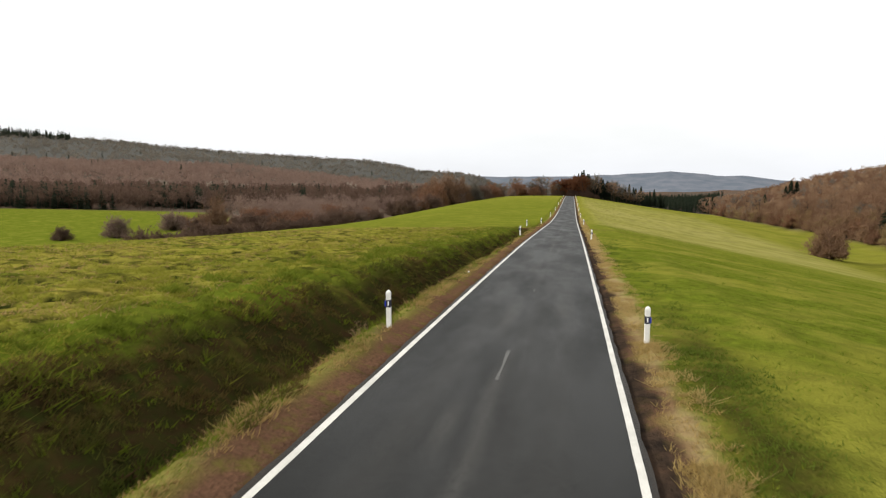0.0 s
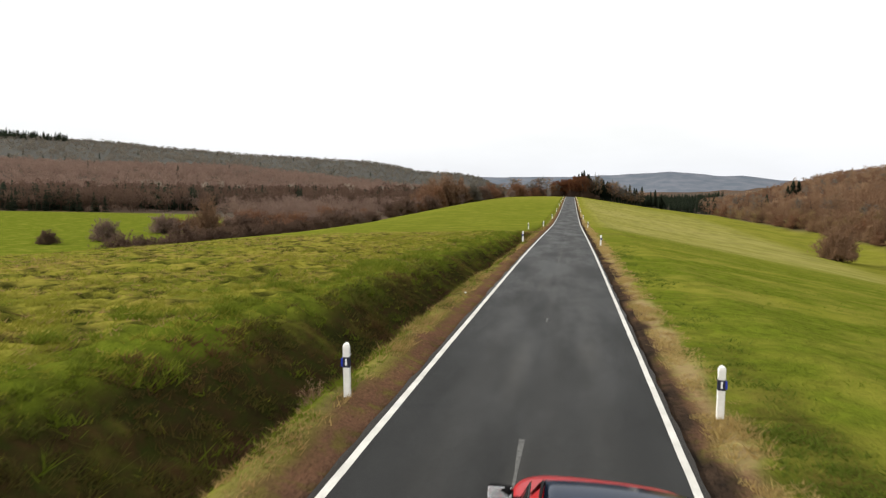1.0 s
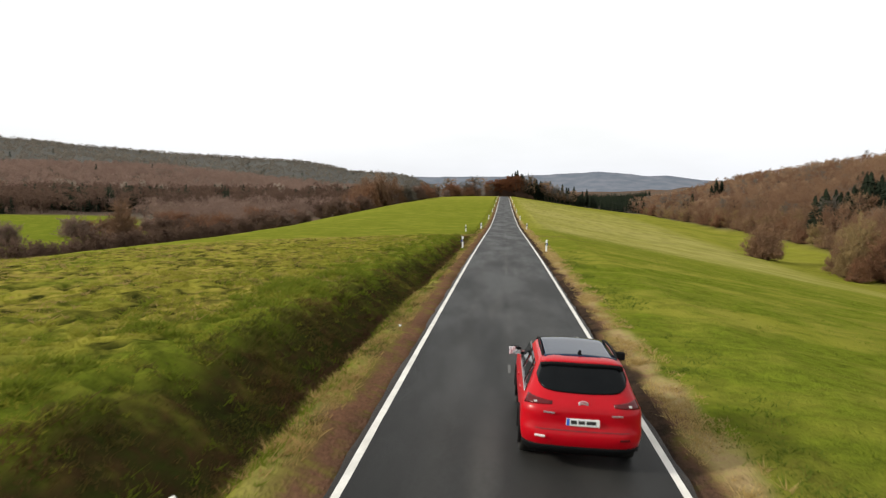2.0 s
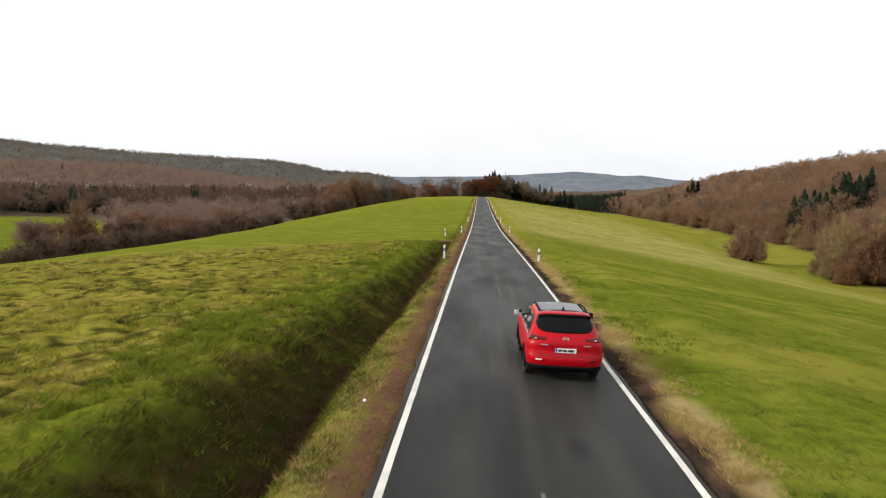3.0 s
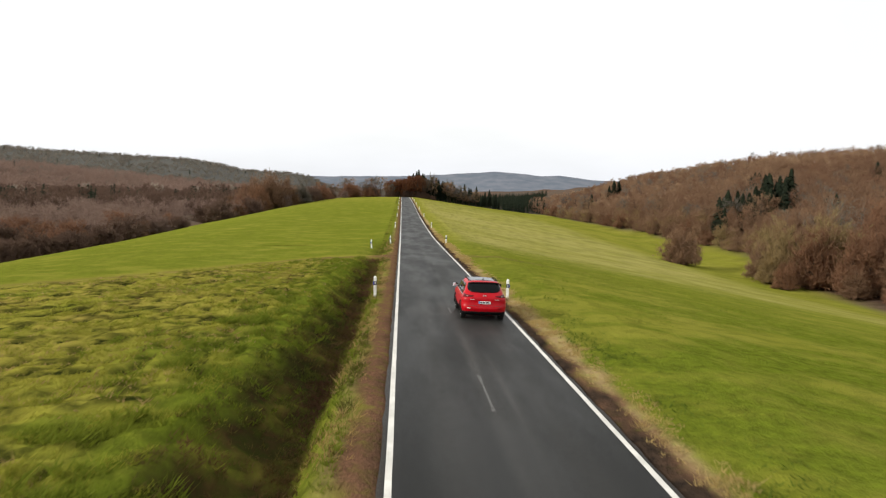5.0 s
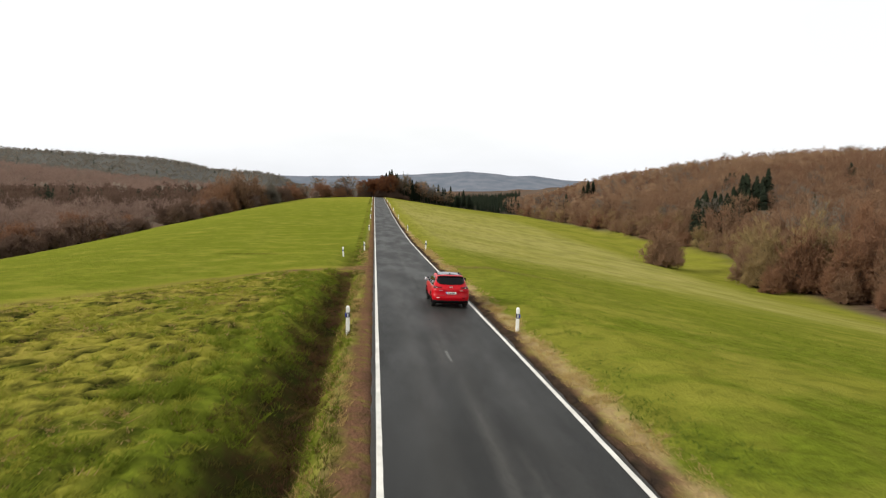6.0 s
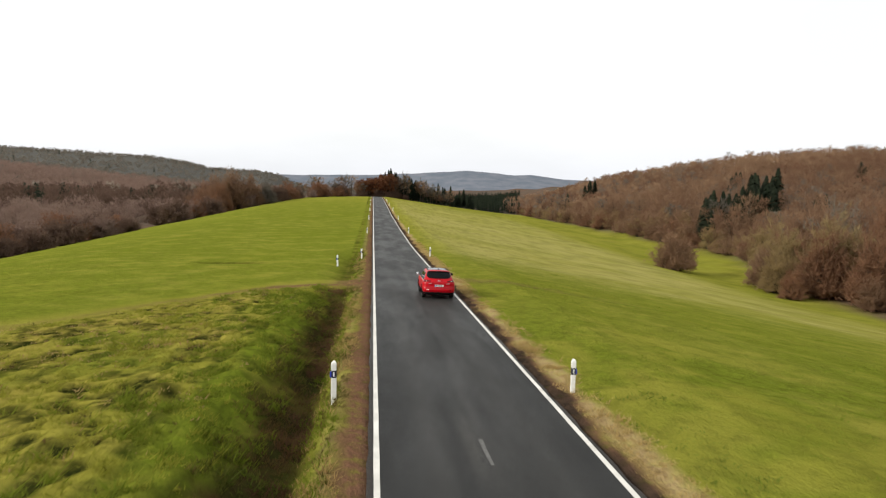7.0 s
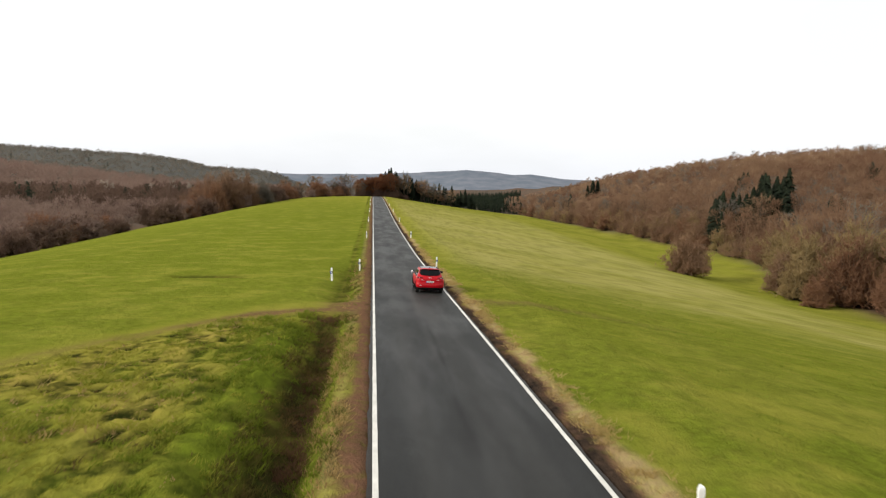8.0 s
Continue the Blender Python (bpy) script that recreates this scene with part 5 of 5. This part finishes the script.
def make_car():
    K = car_materials()
    # body shell: rings lofted upwards, closed by a gently domed roof
    rings = [plan_ring(z) for z in LZ]
    m = len(rings[0])
    cz, cy = 1.655, (LEVELS[-1][1] + LEVELS[-1][2]) / 2
    rings.append([(x * 0.55, cy + (y - cy) * 0.55, cz) for x, y, z in rings[-1]])
    v = [p for r in rings for p in r] + [(0, cy, 1.658)]
    f = [[i * m + j, i * m + (j + 1) % m, (i + 1) * m + (j + 1) % m, (i + 1) * m + j] for i in range(len(rings) - 1) for j in range(m)]
    last = (len(rings) - 1) * m
    f += [[last + j, last + (j + 1) % m, len(v) - 1] for j in range(m)]
    f.append(list(range(m))[::-1])
    body = mesh_of("body", v, f, K["red"], True)
    part("body", body, car)
    # black cladding round the sills and bumper
    def skin(z, x, out):
        return (x * (1 + out / 0.9), rear_y(z, x) - out, z)
    zs = np.linspace(0.25, 0.41, 5)
    part("bumper_cladding", grid_mesh("bumper_cladding", [[skin(z, level(z)[2] * math.sin(a), 0.012) for a in np.linspace(-1.5, 1.5, 25)] for z in zs], K["black"], 0.02), car, "black plastic lower bumper")
    for s in (-1, 1):
        part("sill", grid_mesh("sill", [[(s * (level(z)[2] + 0.012), y, z) for y in np.linspace(1.30, 3.16, 9)] for z in (0.25, 0.33, 0.42)], K["black"], 0.02), car, "black plastic sill")
    # glass
    def pane(name, z0, z1, half, out, n=9, k=17, lab=""):
        rows = []
        for u in np.linspace(0, 1, n):
            row = []
            for t in np.linspace(-1, 1, k):
                zb = z0 + 0.035 * t * t + 0.16 * abs(t) ** 9
                z = zb + (z1 - zb) * u
                x = level(z)[2] * half * t
                row.append((x, rear_y(z, x) - out, z))
            rows.append(row)
        part(name, grid_mesh(name, rows, K["glass"], 0.012), car, lab)
    pane("rear_window", 1.205, 1.57, 0.96, 0.014, 11, 25, lab="dark tinted rear window")
    front_rows = [[(level(z)[2] * 0.9 * t, level(z)[1] - 0.10 * (0.9 * t) ** 2 + 0.008, z + 0.006) for t in np.linspace(-1, 1, 13)] for z in np.linspace(1.09, 1.57, 9)]
    part("windshield", grid_mesh("windshield", front_rows, K["glass"], 0.01), car)
    for s in (-1, 1):
        for ya, yb, yc, yd in ((2.12, 3.22, 2.12, 2.86), (1.20, 2.06, 1.20, 2.06), (0.66, 1.14, 0.98, 1.14)):
            rows = []
            for t in np.linspace(0, 1, 6):
                z = 1.09 + 0.40 * t
                a, b = ya + (yc - ya) * t, yb + (yd - yb) * t
                rows.append([(s * (level(z)[2] + 0.007), a + (b - a) * q, z) for q in np.linspace(0, 1, 7)])
            part("side_window", grid_mesh("side_window", rows, K["glass"], 0.01), car)
        trim = [[(s * (level(z)[2] + 0.012), y, z) for y in np.linspace(0.7, 3.0, 12)] for z in (1.065, 1.085)]
        part("window_trim", grid_mesh("window_trim", trim, K["silver"], 0.008), car, "bright trim strip under the windows")
        # wheel arches
        for y in (0.90, 3.57):
            part("wheel_arch", ring_mesh("wheel_arch", [(0.37, -0.04), (0.37, 0.016), (0.43, 0.012), (0.43, -0.04)], K["black"], 24, (-0.25, math.pi + 0.25), (s * 0.945, y, 0.36)), car, "black plastic wheel arch trim")
        # mirror on its arm
        mir = part("mirror", box_mesh("mirror", (0.25, 0.10, 0.17), K["black"], (s * 1.03, 3.17, 1.20), 0.04), car)
        # right glass is plain black: its dark reflection is put into the colour
        mg = box_mesh("mirror_glass", (0.235, 0.012, 0.155), K["mirror"] if s < 0 else K["black"], (0, 0, 0), 0.004)
        part("mirror_glass", mg, mir, "bright mirror glass" if s < 0 else "mirror glass coloured as its dark reflection", pose(s * 1.03, 3.115, 1.20, -14 if s < 0 else 4, 0, s * -8))
        part("mirror_arm", box_mesh("mirror_arm", (0.14, 0.06, 0.05), K["black"], (s * 0.90, 3.20, 1.14), 0.015), mir)
        for y in (1.35, 2.28):
            part("door_handle", box_mesh("door_handle", (0.03, 0.20, 0.03), K["red"], (s * 0.955, y, 0.96), 0.01), car)
        # roof rail
        bm = bmesh.new()
        rail = [(s * (0.635 - 0.02 * abs(t)), 1.74 + 0.92 * t, 1.680 - 0.08 * t ** 4) for t in np.linspace(-1, 1, 13)]
        pv = []
        for p in rail:
            pv.append([bm.verts.new((p[0] + dx, p[1], p[2] + dz)) for dx, dz in ((-0.014, -0.035), (0.014, -0.035), (0.011, 0.0), (-0.011, 0.0))])
        for a, b in zip(pv, pv[1:]):
            for i in range(4):
                bm.faces.new((a[i], a[(i + 1) % 4], b[(i + 1) % 4], b[i]))
        bm.faces.new(pv[0][::-1]), bm.faces.new(pv[-1])
        rm = bpy.data.meshes.new("roof_rail")
        bmesh.ops.recalc_face_normals(bm, faces=bm.faces)
        bm.to_mesh(rm)
        bm.free()
        rm.materials.append(K["black"])
        part("roof_rail", rm, car, "black roof rail")
        # lamps wrapped round the rear corners
        rows = []
        for t in np.linspace(0, 1, 5):
            row = []
            for q in np.linspace(0, 1, 10):
                a = 0.56 + (1.34 - 0.56) * q
                z = 1.00 + 0.045 * (1 - q) + t * (0.045 + 0.09 * q)
                x = level(z)[2] * math.sin(a)
                row.append((s * x * 1.008, rear_y(z, x) - 0.012, z))
            rows.append(row)
        lamp = part("tail_light", grid_mesh("tail_light", rows, K["lamp"], 0.012), car, "dark red wraparound tail light")
        zc = 1.055
        # added pale spot stands in for the white reflection on the lamp
        part("lens", box_mesh("lens", (0.05, 0.02, 0.03), K["clear"], (s * 0.74, rear_y(zc, 0.74) - 0.022, zc), 0.006), lamp, "pale spot for the white reflection on the lamp")
        # left reflector is pale: its white reflection is put into the colour
        part("fog_reflector", box_mesh("fog_reflector", (0.17, 0.02, 0.035), K["clear"] if s < 0 else K["lamp"], (0, 0, 0), 0.008), car, "bumper reflector", pose(s * 0.66, rear_y(0.56, 0.66) - 0.008, 0.56, 0, 0, s * 18))
        part("badge", box_mesh("badge", (0.18, 0.012, 0.028), K["silver"], (0, 0, 0), 0.004), car, "silver model badge bar", pose(s * 0.53, rear_y(0.925, 0.53) - 0.008, 0.925, 0, 0, s * 10))
    # dark glass roof and the red spoiler behind it
    roof = []
    for y in np.linspace(0.84, 2.66, 12):
        row = []
        for t in np.linspace(-1, 1, 13):
            x = 0.60 * t
            zz = 1.676 - 0.034 * t * t - 0.010 * max(0, 1.1 - y) - 0.05 * max(0, (y - 2.2) / 0.5) ** 2
            row.append((x, y, zz))
        roof.append(row)
    part("roof_panel", grid_mesh("roof_panel", roof, K["roof"], 0.02), car, "dark panoramic glass roof")
    sp = []
    for y, z, w in ((0.88, 1.666, 0.60), (0.80, 1.668, 0.62), (0.70, 1.660, 0.64), (0.60, 1.642, 0.655), (0.57, 1.626, 0.655)):
        sp.append([(w * t, y + 0.07 * t * t, z - 0.035 * t ** 4) for t in np.linspace(-1, 1, 15)])
    part("spoiler", grid_mesh("spoiler", sp, K["red"], 0.03), car, "red roof spoiler")
    lip = [[(0.665 * t, 0.535 + 0.07 * t * t + dy, z - 0.035 * t ** 4) for t in np.linspace(-1, 1, 15)] for z, dy in ((1.625, 0.02), (1.595, 0.0), (1.54, 0.03))]
    part("spoiler_lip", grid_mesh("spoiler_lip", lip, K["black"], 0.02), car, "black spoiler lip")
    # antenna fin
    bm = bmesh.new()
    pts = [(0.0, 0), (0.17, 0), (0.06, 0.075), (0.015, 0.085)]
    loops = [[bm.verts.new((dx * (1 - z * 7), 0.92 + y, 1.670 + z)) for y, z in pts] for dx in (-0.03, 0.03)]
    bm.faces.new(loops[0]), bm.faces.new(loops[1][::-1])
    for i in range(4):
        bm.faces.new((loops[0][i], loops[0][(i + 1) % 4], loops[1][(i + 1) % 4], loops[1][i]))
    bmesh.ops.recalc_face_normals(bm, faces=bm.faces)
    fin = bpy.data.meshes.new("antenna")
    bm.to_mesh(fin)
    bm.free()
    fin.materials.append(K["black"])
    part("antenna", fin, car, "black fin antenna")
    # tailgate: seam, emblem, number plate
    for x0, x1, za, zb in ((-0.74, 0.74, 0.665, 0.665), ):
        rows = [[(x, rear_y(za + dz, x) - 0.004, za + dz) for x in np.linspace(x0, x1, 15)] for dz in (-0.006, 0.006)]
        part("tailgate_seam", grid_mesh("tailgate_seam", rows, K["ink"], 0.006), car)
    part("emblem", ring_mesh("emblem", [(0.055, -0.008), (0.055, 0.008), (0.038, 0.008), (0.038, -0.008)], K["silver"], 24), car, "oval chrome emblem",
         pose(0, rear_y(1.075, 0) - 0.012, 1.075, 0, 0, 90) @ Matrix.Diagonal((1, 1.5, 0.85, 1)))
    part("emblem_bar", box_mesh("emblem_bar", (0.11, 0.012, 0.02), K["silver"], (0, rear_y(1.075, 0) - 0.012, 1.075), 0.004), car, "chrome bar across the emblem")
    pl = part("number_plate", box_mesh("number_plate", (0.52, 0.012, 0.115), K["plate"], (0, 0, 0), 0.004), car, "white registration plate with blue end", pose(0, rear_y(0.80, 0.2) - 0.02, 0.80, -2))
    part("plate_band", box_mesh("plate_band", (0.045, 0.006, 0.105), K["blue"], (-0.232, -0.007, 0), 0.0), pl, "blue band")
    for x, w in ((-0.14, 0.09), (-0.02, 0.10), (0.13, 0.15)):
        part("plate_bar", box_mesh("plate_bar", (w, 0.004, 0.055), K["ink"], (x, -0.0075, 0), 0.0), pl, "plain dark bar")
    tagged(car, "glossy red sport utility car with dark glass roof on the road", "car")
    return [make_wheel(K, (s * 0.83, y, 0.35)) for s in (-1, 1) for y in (0.90, 3.57)]


car = new("car")
wheels = make_car()


# ---- what moves ----
CAR_ROWS = ((0, 1.05, -3.9), (0.4, 1.05, 1.3), (0.8, 1.04, 6.45), (1.2, 1.03, 11.6), (1.5, 1.03, 15.5), (1.8, 1.02, 19.47), (2.0, 1.02, 22.2),
            (2.2, 1.03, 24.76), (3.5, 1.12, 42.3), (4.5, 1.19, 55.8), (6.0, 1.25, 76.4), (7.0, 1.26, 90.3), (8.0, 1.28, 104.6))


def car_pose(x, y):
    slope = float(road_z(y + 3.6) - road_z(y + 0.9)) / 2.7
    return pose(x, y, float(road_z(y + 2.2)) - 2.2 * slope + FALL * x, math.degrees(math.atan(slope)), math.degrees(math.atan(-FALL)), 0)


def motions():
    walk(car, [(t, car_pose(x, y)) for t, x, y in CAR_ROWS])
    # the wheels roll without slipping
    ticks = [k / FPS for k in range(frame(8.0))]
    way = np.interp(ticks, [r[0] for r in CAR_ROWS], [r[2] for r in CAR_ROWS])
    for w in wheels:
        at = w.matrix_basis.translation.copy()
        walk(w, [(t, pose(*at, -math.degrees((y - way[0]) / 0.35))) for t, y in zip(ticks, way)])


motions()
